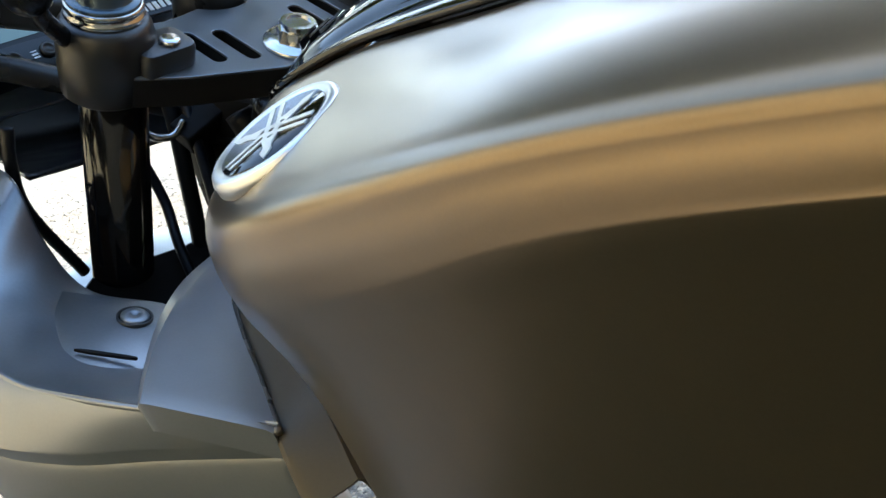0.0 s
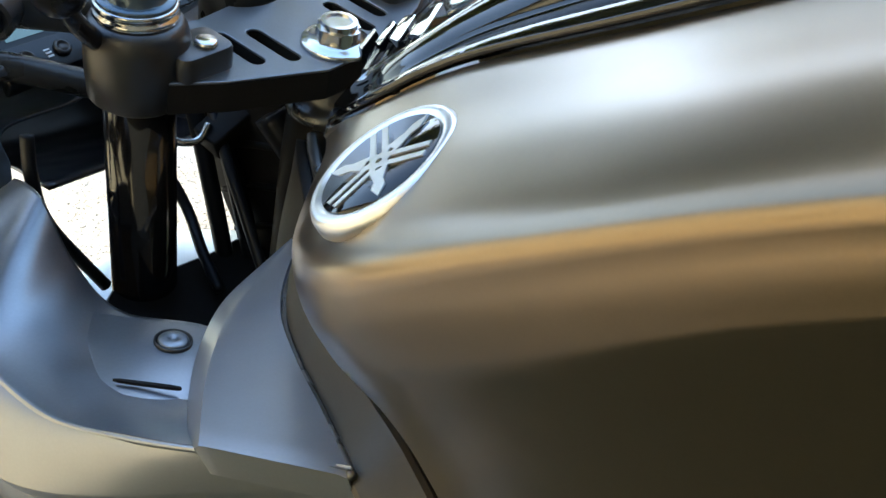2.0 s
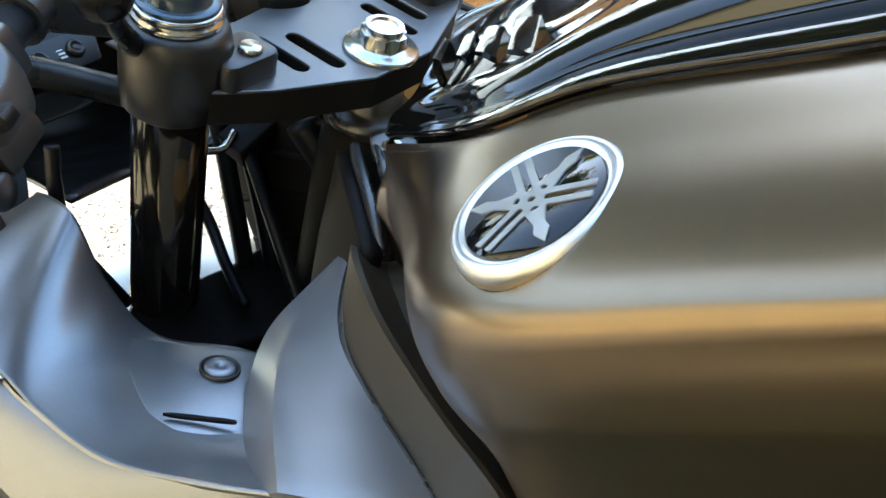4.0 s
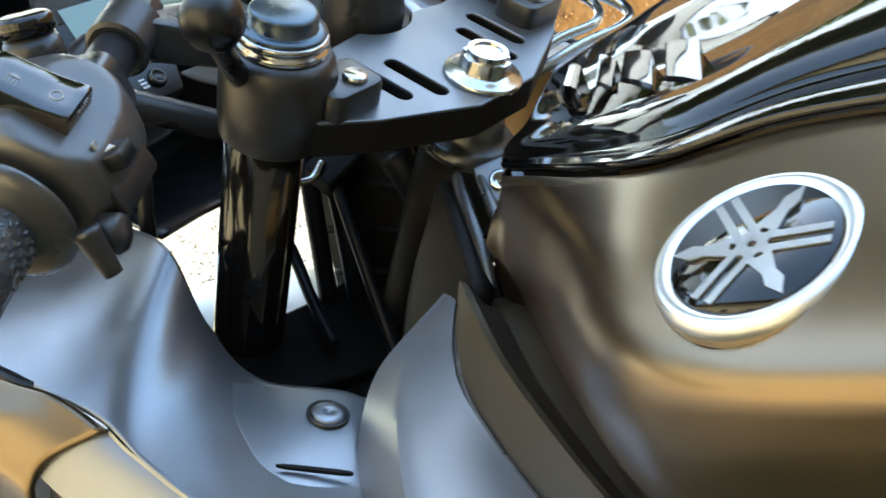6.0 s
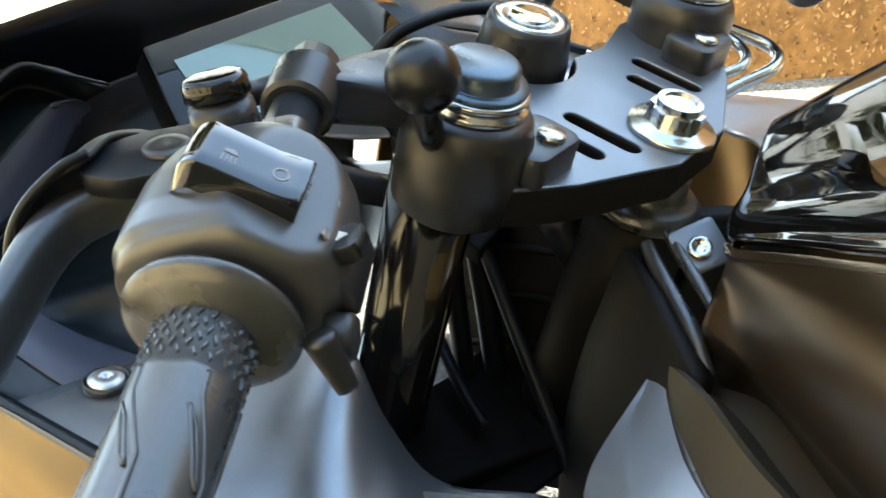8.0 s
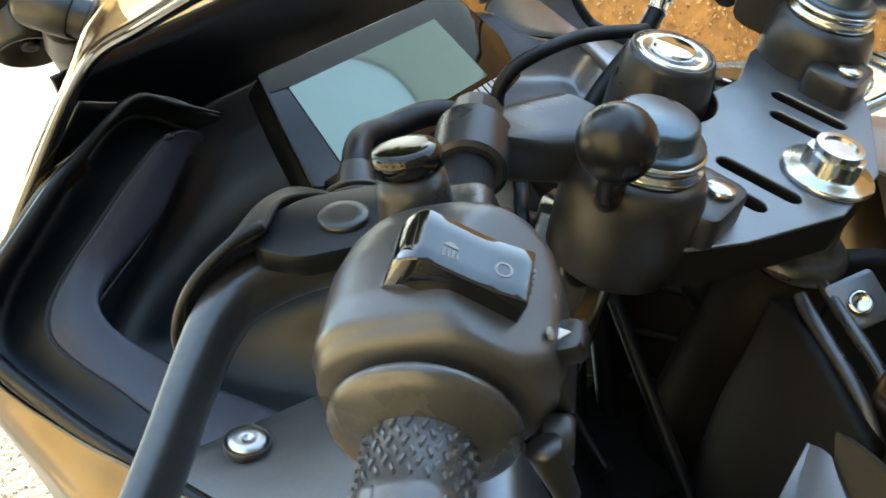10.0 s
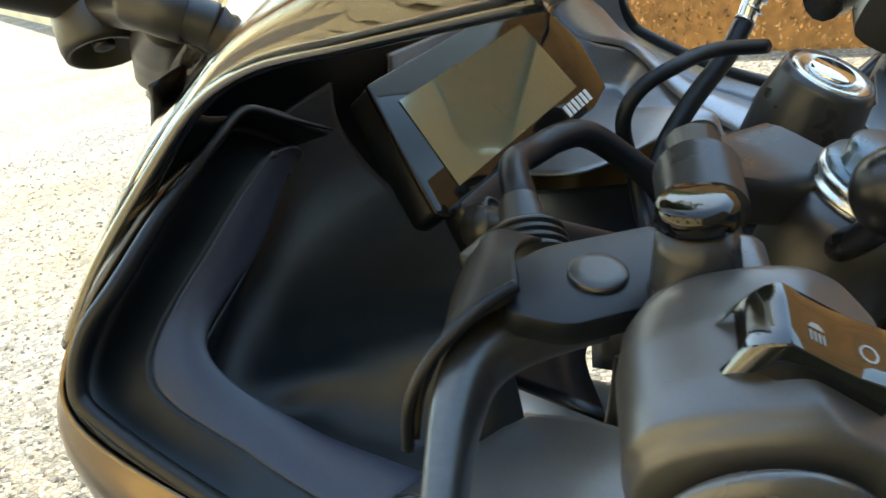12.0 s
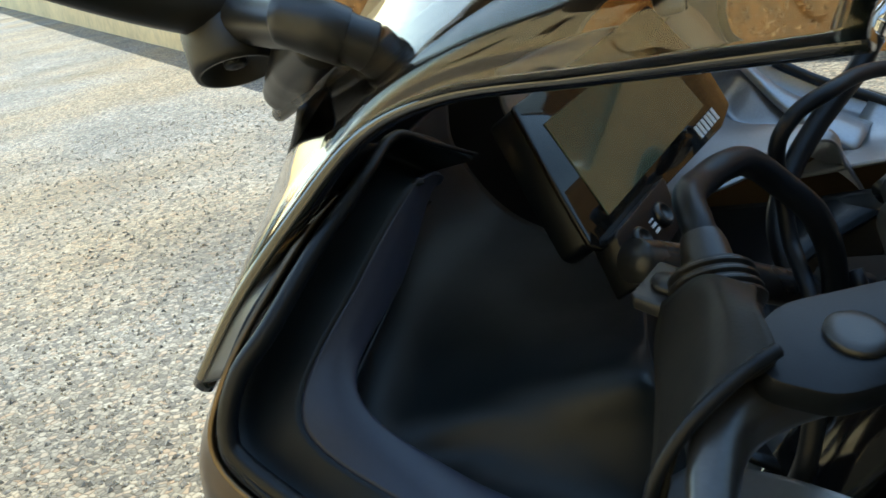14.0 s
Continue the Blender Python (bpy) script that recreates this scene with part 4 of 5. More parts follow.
def tank():
    """Tank shell halves, gloss cover with louvres, and the round badge."""
    control = []
    for y, ex, ez, ux, uz, lx, lz, bx, bz in zip(TY, EX, EZ, UX, UZ, LX, LZ, BX, BZ):
        wz = uz - 0.36 * (uz - lz)
        arc = [(ex + (ux - 0.005 - ex) * q, ez + (uz - ez) * q + h) for q, h in ((0.34, 0.0030), (0.68, 0.0044))]
        under = [(lx + (bx - lx) * q - 0.006 * math.sin(math.pi * q ** 0.65), lz + (bz - lz) * q) for q in (0.05, 0.16, 0.36, 0.66)]
        prof = [(ex - 0.002, ez - 0.004), (ex, ez)] + arc + [(ux - 0.005, uz), (ux - 0.0012, wz), (lx + (ux - lx) * 0.45, uz - 0.74 * (uz - lz)), (lx, lz + 0.003)] + under + [(bx - 0.004, bz - 0.004), (bx - 0.020, bz - 0.026)]
        # the front edge leans back towards the top
        lean = [y - (0.0035 + 0.0195 * (b - 0.847) / 0.040 if y > -0.06 and b > 0.84 else 0.0) for a, b in prof]
        control.append([(-a, c, b) for (a, b), c in zip(prof, lean)])
    shell = part("fuel_tank", smooth_sheet(control, 72, 64, 0.004), BRONZE, bike, "bronze matt painted fuel tank")
    part("tank_side", mirrored(smooth_sheet(control, 40, 36, 0.004)), BRONZE, bike)
    # gloss cover: a lower bevel, a groove and a crowned top
    rows = []
    for y, ex, ez in zip([-0.0725] + TY[1:], EX, EZ):
        top = float(np.interp(y, [-0.60, -0.42, -0.26, -0.15, -0.05], [1.004, 1.0, 0.976, 0.948, 0.905]))
        g = 0.004 if y > -0.21 else 0.012
        f = min(1.0, max(0.0, (y + 0.31) / 0.07))
        back = [(-ex + 0.003, ez + 0.001), (-ex + 0.010, ez + 0.004), (-ex + 0.014 + g, ez + 0.007), (-ex * 0.80, ez + (top - ez) * 0.48), (-ex * 0.62, ez + (top - ez) * 0.80), (-ex * 0.33, top)]
        steep = [(-ex + 0.003, ez + 0.001), (-ex + 0.008, ez + 0.002), (-ex * 0.90, ez + 0.003), (-ex * 0.83, ez + (top - ez) * 0.30), (-ex * 0.56, ez + (top - ez) * 0.46), (-ex * 0.30, top - 0.005)]
        left = [(p[0] + (q[0] - p[0]) * f, y, p[1] + (q[1] - p[1]) * f) for p, q in zip(back, steep)]
        rows.append(left + [(0, y, top + 0.003)] + [(-a, b, c) for a, b, c in reversed(left)])
    cover = part("tank_cover", smooth_sheet(rows, 60, 60, 0.004), COVER_GLOSS, bike, "gloss black tank cover with louvres")
    fins = (((-0.0672, -0.1232, 0.9362), (-0.0761, -0.1344, 0.9365), (-0.0986, -0.1447, 0.9326), (-0.0893, -0.1325, 0.9321), (-0.0924, -0.1370, 0.9263), (-0.0865, -0.1286, 0.9258)),
            ((-0.0720, -0.1426, 0.9400), (-0.0855, -0.1587, 0.9403), (-0.1105, -0.1693, 0.9356), (-0.0995, -0.1557, 0.9353), (-0.1148, -0.1616, 0.9263), (-0.1143, -0.1572, 0.9252)),
            ((-0.0811, -0.1606, 0.9421), (-0.0918, -0.1791, 0.9439), (-0.1237, -0.1953, 0.9387), (-0.1054, -0.1713, 0.9377), (-0.1298, -0.1803, 0.9268), (-0.1248, -0.1685, 0.9251)),
            ((-0.0907, -0.1849, 0.9458), (-0.0995, -0.2042, 0.9484), (-0.1363, -0.2220, 0.9421), (-0.1208, -0.1997, 0.9408), (-0.1413, -0.2044, 0.9299), (-0.1365, -0.1930, 0.9282)))
    for fin in fins:
        a, b, c, d, e, f = [V(p) + V((0, 0, 0.002)) for p in fin]
        up = V((-0.15, 0.1, 0.98))
        rings = []
        for l, r, k in ((a - up * 0.002, b - up * 0.003, 1.0), (a, b, 1.0), (d, c, 1.0), (d - up * 0.0012 + (e - c) * 0.06, c - up * 0.0016 + (e - c) * 0.08, 1.0), (f, e, 0.7), (f - up * 0.004, e - up * 0.004, 0.5)):
            m = (l + r) / 2 + up * 0.0006
            rings.append([l, m, r, r + V((0.003, 0, -0.012)) * k, l + V((0.003, 0, -0.012)) * k])
        creased(part("louvre", loft(rings), COVER_GLOSS, cover), 15)
        creased(part("louvre", mirrored(loft([[q.copy() for q in r] for r in rings])), COVER_GLOSS, cover), 15)
    # badge
    c = V((-0.2219, -0.2738, 0.9204))
    nrm = V((-0.37, 0.107, 0.923)).normalized()
    u = V((0.30, -0.90, 0.29))
    u = (u - nrm * u.dot(nrm)).normalized()
    P = plane_at(c, u, nrm.cross(u))
    s = 1.0 if (P(0, 0, 1) - c).dot(nrm) > 0 else -1.0
    badge = part("badge", turned(c - nrm * 0.004, nrm, [(0, 0.0295), (0.004, 0.0292), (0.0060, 0.0282), (0.0070, 0.0268), (0.0068, 0.0246), (0.0058, 0.0236), (0.0058, 0.0)], 64), SILVER, shell, "round chrome-rimmed tank badge")
    part("badge_face", turned(c + nrm * 0.0017, nrm, [(0, 0.0234), (0.0008, 0.0230), (0.0008, 0.0)], 64), COVER_GLOSS, badge)
    for k in range(3):
        a = radians(46 + 120 * k)
        for off in (-0.0024, 0.0024):
            d2, n2 = V((math.cos(a), math.sin(a), 0)), V((-math.sin(a), math.cos(a), 0))
            q = [d2 * r + n2 * (off + e) for r, e in ((-0.021, -0.0012), (0.006, -0.0012), (0.006, 0.0012), (-0.021, 0.0012))]
            part("badge_bar", prism([(v.x, v.y) for v in q], [], lambda x, y, z: P(x, y, s * (0.0032 + z)), 0.0006, 0), SILVER, badge, flat=True)
        d2, n2 = V((math.cos(a), math.sin(a), 0)), V((-math.sin(a), math.cos(a), 0))
        q = [d2 * r + n2 * e for r, e in ((0.006, -0.0035), (0.013, -0.0018), (0.017, -0.0026), (0.0225, 0.0), (0.017, 0.0026), (0.013, 0.0018), (0.006, 0.0035))]
        part("badge_bar", prism([(v.x, v.y) for v in q], [], lambda x, y, z: P(x, y, s * (0.0033 + z)), 0.0006, 0), SILVER, badge, flat=True)
    return shell


tank()


def recessed_bolt(name, c, nrm, r, material, parent):
    """A bolt head let into a dark-edged round recess."""
    n = V(nrm).normalized()
    b = part(name, turned(V(c) - n * 0.004, n, [(0, r * 1.5), (0.0044, r * 1.5), (0.0048, r * 1.42), (0.0044, r * 1.34), (0.0030, r * 1.30), (0.0030, 0)], 36), PLASTIC, parent)
    part("head", turned(V(c) - n * 0.003, n, [(0, r * 1.2), (0.0032, r * 1.2), (0.0042, r * 1.08), (0.0048, r * 0.6), (0.0046, r * 0.28), (0.0036, r * 0.22), (0.0036, 0)], 28), material, b)
    return b


def left_fairing():
    inner = [[(-0.152, 0.158, 0.879), (-0.196, 0.178, 0.879), (-0.252, 0.185, 0.886), (-0.287, 0.175, 0.902)],
             [(-0.176, 0.103, 0.898), (-0.208, 0.100, 0.888), (-0.247, 0.096, 0.873), (-0.276, 0.090, 0.868)],
             [(-0.184, 0.060, 0.890), (-0.215, 0.050, 0.876), (-0.245, 0.035, 0.862), (-0.2675, 0.030, 0.8475)],
             [(-0.186, 0.047, 0.850), (-0.212, 0.024, 0.845), (-0.242, -0.004, 0.838), (-0.2692, -0.005, 0.8290)],
             [(-0.176, 0.034, 0.814), (-0.203, 0.020, 0.820), (-0.238, -0.026, 0.808), (-0.2668, -0.046, 0.8105)],
             [(-0.145, -0.004, 0.790), (-0.185, -0.022, 0.794), (-0.222, -0.058, 0.790), (-0.2525, -0.0905, 0.7995)],
             [(-0.160, -0.050, 0.765), (-0.190, -0.070, 0.770), (-0.215, -0.100, 0.778), (-0.2340, -0.134, 0.7900)]]
    inner = [[tuple(V(r[0]).lerp(V(r[3]), k / 3)) for k in range(4)] if i < 5 else r for i, r in enumerate(inner)]
    f = part("inner_fairing", smooth_sheet(inner, 60, 40, 0.003), INNER, bike, "black plastic inner fairing panel")
    pn = V((0.169, -0.411, 0.896)).normalized()
    pc = V((-0.1886, -0.0116, 0.8055))
    pu = V((0.74, -0.64, -0.43))
    pu = (pu - pn * pu.dot(pn)).normalized()
    P = plane_at(pc, pu, pn.cross(pu))
    quad = []
    corner, fall = V((-0.2009, 0.0347, 0.8286)), V((-0.039, -0.077, -0.027))
    for q in (corner, (-0.1500, -0.0170, 0.8000), (-0.170, -0.034, 0.790), (-0.203, -0.060, 0.783), (-0.213, -0.074, 0.781), (-0.246, -0.058, 0.798), (-0.237, -0.040, 0.803)):
        d = V(q) - pc
        pv = (P(0, 1) - pc)
        quad.append((d.dot(pu), d.dot(pv)))

    def plate(x, y, c):
        p = P(x, y, c - 0.0012)
        sink = max(0.0, (p - corner).dot(fall) / fall.length_squared - 0.95)
        return p - pn * (0.022 * sink)
    creased(part("mount_plate", prism(quad, [], plate, 0.007, 0.0014), INNER, f))
    recessed_bolt("panel_bolt", (-0.1780, -0.0158, 0.8018), pn, 0.0072, INNER, f)
    a, b = V((-0.2257, -0.0295, 0.8042)), V((-0.2032, -0.0526, 0.7895))
    along = (b - a).normalized()
    wide = pn.cross(along)
    ends = [(0.0, 0.0), (0.0035, 0.0009), (0.010, 0.0012), ((b - a).length - 0.006, 0.0012), ((b - a).length - 0.001, 0.0008), ((b - a).length, 0.0)]
    outline = [(x, w) for x, w in ends] + [(x, -w) for x, w in reversed(ends[1:-1])]
    part("slit", prism(outline, [], lambda x, y, c: a + along * x + wide * y + pn * (c + 0.0024), 0.0018, 0), DARK, f, flat=True)
    # grey wing beside the tank: inner edge, ridge and sealed edge
    left = spline([(-0.0735, -0.0271, 0.8246), (-0.1102, -0.0247, 0.8161), (-0.1445, -0.0251, 0.8076), (-0.1726, -0.0351, 0.7959), (-0.1968, -0.0503, 0.7824), (-0.2206, -0.0667, 0.7681)], 40)
    ridge = spline([(-0.0735, -0.0271, 0.8250), (-0.1123, -0.0311, 0.8150), (-0.1478, -0.0449, 0.8098), (-0.1804, -0.0699, 0.8092), (-0.2123, -0.0996, 0.8056), (-0.2428, -0.1321, 0.7978)], 40)
    rim = [(-0.0735, -0.0271, 0.8246), (-0.1123, -0.0506, 0.8164), (-0.1456, -0.0768, 0.8069), (-0.1698, -0.1110, 0.7961), (-0.1902, -0.1480, 0.7850), (-0.2115, -0.1847, 0.7732)]
    sealed = spline(rim, 40)
    sheet = []
    for a, b, c in zip(left, ridge, sealed):
        swell = (b - a).cross(c - b)
        swell = swell.normalized() if swell.length > 1e-9 else V((0, 0, 1))
        up = (c - b).cross(swell)
        up = up.normalized() if up.length > 1e-9 else V((0, 0, 1))
        up = up if up.z > 0 else -up
        sheet.append([a, a.lerp(b, 0.5), a.lerp(b, 0.90), a.lerp(b, 0.985) + up * 0.0003] + [b.lerp(c, q) + up * (0.0016 * math.sin(math.pi * q)) for q in (0.04, 0.15, 0.35, 0.55, 0.75, 0.93)] + [c])
    sheet.append([p + V((0.004, 0.003, -0.016)) for p in sheet[-1]])
    creased(part("fairing_horn", grid_mesh(sheet, 0.003), GREY_PAINT, bike, "grey satin fairing wing beside the tank"), 40)
    lower = spline([(-0.0800, -0.0335, 0.8300), (-0.1135, -0.0685, 0.8355), (-0.1373, -0.0992, 0.8201), (-0.1563, -0.1314, 0.8051), (-0.1737, -0.1643, 0.7905), (-0.1898, -0.1982, 0.7765), (-0.2043, -0.2287, 0.7518)], 40)
    inner_line = spline(rim + [(-0.2230, -0.2100, 0.745)], 40)
    strip = []
    for a, b in zip(inner_line, lower):
        strip.append([a + V((0.006, 0.004, -0.014)), a + V((0.0010, 0.0, -0.0060)), a.lerp(b, 0.08) + V((0, 0, -0.0045)), a.lerp(b, 0.20) + V((0, 0, -0.0034)), a.lerp(b, 0.5) + V((0, 0, -0.0020)), a.lerp(b, 0.85) + V((0, 0, -0.0008)), a.lerp(b, 0.97), b + V((0.0010, -0.0003, -0.0012)), b + V((0.005, -0.003, -0.012)), b + V((0.012, -0.008, -0.020)), b + V((0.050, -0.034, -0.026))])
    creased(part("frame_cover", grid_mesh(strip, 0.002), DULL, bike, "bronze cover strip below the tank"), 32)
    part("seal", rod([V(p) + V((0.0, -0.0025, 0.0)) for p in rim], 0.0022, 8), RUBBER, bike)
    # outer panel: a sloping ledge with a thin upright face under its edge
    upper = spline([(-0.268, 0.0210, 0.8430), (-0.2692, 0.0030, 0.8327), (-0.2672, -0.0436, 0.8113), (-0.2519, -0.0912, 0.7999), (-0.2322, -0.1385, 0.7890), (-0.2110, -0.1871, 0.7774)], 48)
    brink = spline([(-0.2940, 0.0530, 0.8325), (-0.2931, 0.0328, 0.8186), (-0.2922, -0.0158, 0.7873), (-0.2725, -0.0644, 0.7739), (-0.2392, -0.1154, 0.7667), (-0.2040, -0.1720, 0.7585)], 48)
    ledge = []
    for a, b in zip(upper, brink):
        n = V((-0.15, -0.15, 0.97))
        ledge.append([a + V((0.004, 0.003, -0.004)), a, a.lerp(b, 0.04) - n * 0.0006] + [a.lerp(b, q) + n * (0.0022 * math.sin(math.pi * q)) for q in (0.15, 0.4, 0.65, 0.9, 0.97)] + [b, b + V((0.0004, 0.0002, -0.0012)), b + V((0.006, 0.004, -0.0118)), b + V((0.013, 0.009, -0.0122))])
    creased(part("outer_fairing", grid_mesh(ledge, 0.002), GREY_PAINT, bike, "grey satin outer fairing panel"), 28)
    low = []
    for b in brink[::4]:
        e = b + V((0.009, 0.006, -0.0150))
        low.append([e + V((0.006, 0.004, 0.0)), e, e + V((0.004, 0.002, -0.04)), e + V((0.03, 0.0, -0.16)), e + V((0.07, 0.0, -0.34))])
    part("belly_fairing", smooth_sheet(low, 36, 24, 0.003), GREY_PAINT, bike, "grey lower side fairing")


left_fairing()


def nose_side(side):
    """Bronze outer shell and the inner cockpit lining on one side: dark left, painted sky-lit right."""
    flip = (lambda b: b) if side < 0 else mirrored
    edge = [(-0.204, 0.2685, 1.0205), (-0.2310, 0.2745, 1.0065), (-0.274, 0.284, 0.972), (-0.288, 0.281, 0.942), (-0.288, 0.22, 0.914), (-0.286, 0.165, 0.899), (-0.277, 0.09, 0.866), (-0.270, 0.050, 0.8555), (-0.2685, 0.020, 0.8420)]
    steps = [(0, 0, 0, 0, 0, 0), (0.010, 0.020, -0.020, -0.024, 0.026, -0.011), (0.030, 0.040, -0.060, -0.028, 0.028, -0.045), (0.080, 0.080, -0.200, 0.000, 0.02, -0.190)]
    shell = []
    tight = [(0, 0, 0), (-0.008, 0.010, -0.014), (-0.006, 0.016, -0.040), (0.018, 0.02, -0.190)]
    for (fx, fy, fz, bx, by, bz), t in zip(steps, tight):
        row = []
        for k, e in enumerate(edge):
            w = min(1.0, max(0.0, (k - 2) / 2))
            g = min(1.0, max(0.0, (k - 4) / 2))
            to = V(t).lerp(V((bx, by, bz)), g)
            row.append(tuple(V(e) + V((fx, fy, fz)).lerp(to, w)))
        shell.append(row)
    part("nose_fairing", flip(smooth_sheet(shell, 30, 56, 0.003)), BRONZE, bike, "bronze outer nose fairing")
    rim = [(-0.1316, 0.250, 1.0102), (-0.1529, 0.256, 1.0231), (-0.1705, 0.2615, 1.0335), (-0.1934, 0.260, 1.0282), (-0.2114, 0.262, 1.0185), (-0.2305, 0.266, 1.0071), (-0.257, 0.272, 0.9877), (-0.273, 0.279, 0.974), (-0.284, 0.280, 0.957), (-0.287, 0.270, 0.944), (-0.286, 0.22, 0.917), (-0.284, 0.17, 0.898), (-0.276, 0.09, 0.866), (-0.266, 0.058, 0.852)]
    part("cockpit_rim", flip(rod(rim, [0.0008, 0.0014, 0.0022, 0.0030, 0.0034, 0.0038, 0.0042, 0.0042, 0.0042, 0.0042, 0.0042, 0.0042, 0.0042, 0.0042], 10, 80)), COCKPIT, bike, "black rubbery cockpit edge trim")
    r = [(-0.133, 0.252, 1.008), (-0.1705, 0.2625, 1.031), (-0.2305, 0.2675, 1.004), (-0.286, 0.279, 0.956), (-0.288, 0.22, 0.916), (-0.284, 0.17, 0.897)]
    ch = [(-0.138, 0.272, 1.004), (-0.168, 0.286, 1.022), (-0.216, 0.288, 0.996), (-0.272, 0.290, 0.947), (-0.276, 0.235, 0.908), (-0.272, 0.17, 0.888)]
    bo = [(-0.159, 0.262, 1.0089), (-0.1687, 0.264, 1.0057), (-0.206, 0.266, 0.9858), (-0.2573, 0.269, 0.9479), (-0.256, 0.225, 0.914), (-0.255, 0.17, 0.889)]
    bi = [(-0.1382, 0.266, 1.0022), (-0.1475, 0.268, 0.9982), (-0.1807, 0.266, 0.9734), (-0.2353, 0.258, 0.9492), (-0.229, 0.220, 0.912), (-0.215, 0.17, 0.886)]
    # the right lining takes the pale colour as painted sky light
    lining = LINING if side < 0 else SKY_PANEL
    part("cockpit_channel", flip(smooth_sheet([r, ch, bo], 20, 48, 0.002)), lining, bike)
    part("cockpit_band", flip(smooth_sheet([bo, [tuple((V(a) + V(b)) / 2 + V((0.0, -0.002, 0.002))) for a, b in zip(bo, bi)], bi, [(x + 0.002, y + 0.003, z - 0.004) for x, y, z in bi]], 18, 48, 0.002)), BAND if side < 0 else SKY_PANEL, bike, "lining band, slate blue near side, painted sky-lit grey far side")
    # pocket: from the band's inner edge across the floor to the soft ridge and down
    wall = [[(-0.1382, 0.266, 1.0022), (-0.125, 0.292, 1.004), (-0.108, 0.310, 1.005), (-0.08, 0.325, 1.005), (-0.03, 0.335, 1.005)],
            [(-0.1475, 0.268, 0.9982), (-0.134, 0.300, 0.985), (-0.116, 0.318, 0.978), (-0.085, 0.330, 0.975), (-0.03, 0.335, 0.975)],
            [(-0.1807, 0.266, 0.9734), (-0.170, 0.298, 0.952), (-0.145, 0.305, 0.943), (-0.10, 0.305, 0.940), (-0.03, 0.305, 0.935)],
            [(-0.2353, 0.258, 0.9492), (-0.222, 0.276, 0.920), (-0.188, 0.268, 0.9165), (-0.140, 0.238, 0.9205), (-0.05, 0.225, 0.915)]]
    floor_rows = [[(-0.2340, 0.240, 0.930), (-0.213, 0.252, 0.9005), (-0.181, 0.216, 0.9105), (-0.1577, 0.181, 0.9205), (-0.138, 0.176, 0.918)],
            [(-0.2290, 0.220, 0.912), (-0.209, 0.224, 0.8930), (-0.182, 0.196, 0.8965), (-0.162, 0.170, 0.9010), (-0.150, 0.163, 0.896)],
            [(-0.2150, 0.170, 0.886), (-0.196, 0.172, 0.8780), (-0.184, 0.166, 0.8720), (-0.174, 0.158, 0.8680), (-0.165, 0.152, 0.865)]]
    pocket = wall + floor_rows
    for row in pocket:
        x, y, z = row[0]
        row[0] = (x - 0.008, y + 0.004, z - 0.008)
    part("cockpit_lining", flip(smooth_sheet(pocket, 60, 48, 0.002)), lining, bike, "cockpit lining with a soft ridge, far side painted sky-lit grey")


nose_side(-1)
nose_side(1)
recessed_bolt("fairing_bolt", (-0.2475, 0.1540, 0.8955), (0.04, -0.35, 0.93), 0.0072, SILVER, bike)


def right_fairing():
    """The lining and panels of the far side, seen over the clamp."""
    pan = [[(0.287, 0.175, 0.902), (0.25, 0.185, 0.886), (0.20, 0.195, 0.884), (0.150, 0.200, 0.890)],
           [(0.276, 0.090, 0.868), (0.245, 0.095, 0.876), (0.205, 0.098, 0.892), (0.168, 0.100, 0.900)],
           [(0.272, 0.0, 0.850), (0.242, -0.004, 0.855), (0.205, 0.015, 0.865), (0.155, 0.03, 0.872)],
           [(0.24, -0.085, 0.835), (0.20, -0.08, 0.85), (0.15, -0.05, 0.872), (0.10, -0.015, 0.880)],
           [(0.20, -0.12, 0.82), (0.16, -0.12, 0.85), (0.11, -0.09, 0.875), (0.05, -0.045, 0.882)]]
    part("inner_fairing", smooth_sheet(pan, 36, 30, 0.003), SKY_PANEL, bike, "black plastic inner fairing panel")
    cowl = [[(0.135, 0.262, 0.854), (0.135, 0.213, 0.873), (0.135, 0.176, 0.882), (0.135, 0.137, 0.889), (0.13, 0.11, 0.888)],
            [(0.125, 0.262, 0.83), (0.12, 0.213, 0.85), (0.12, 0.176, 0.855), (0.12, 0.137, 0.86), (0.12, 0.11, 0.862)],
            [(0.10, 0.262, 0.74), (0.10, 0.213, 0.74), (0.10, 0.176, 0.74), (0.10, 0.137, 0.74), (0.10, 0.11, 0.74)]]
    part("inner_cowl", smooth_sheet(cowl, 16, 20, 0.002), COCKPIT, bike, "black inner cowl beside the steering head")
    low = [[(0.28, 0.06, 0.85), (0.28, 0.05, 0.75), (0.25, 0.05, 0.55), (0.2, 0.05, 0.40)],
           [(0.24, -0.09, 0.835), (0.25, -0.09, 0.75), (0.22, -0.1, 0.55), (0.18, -0.1, 0.40)],
           [(0.19, -0.13, 0.80), (0.2, -0.15, 0.75), (0.2, -0.17, 0.55), (0.17, -0.2, 0.40)]]
    part("belly_fairing", smooth_sheet(low, 20, 20, 0.003), BRONZE, bike, "bronze lower side fairing")


right_fairing()


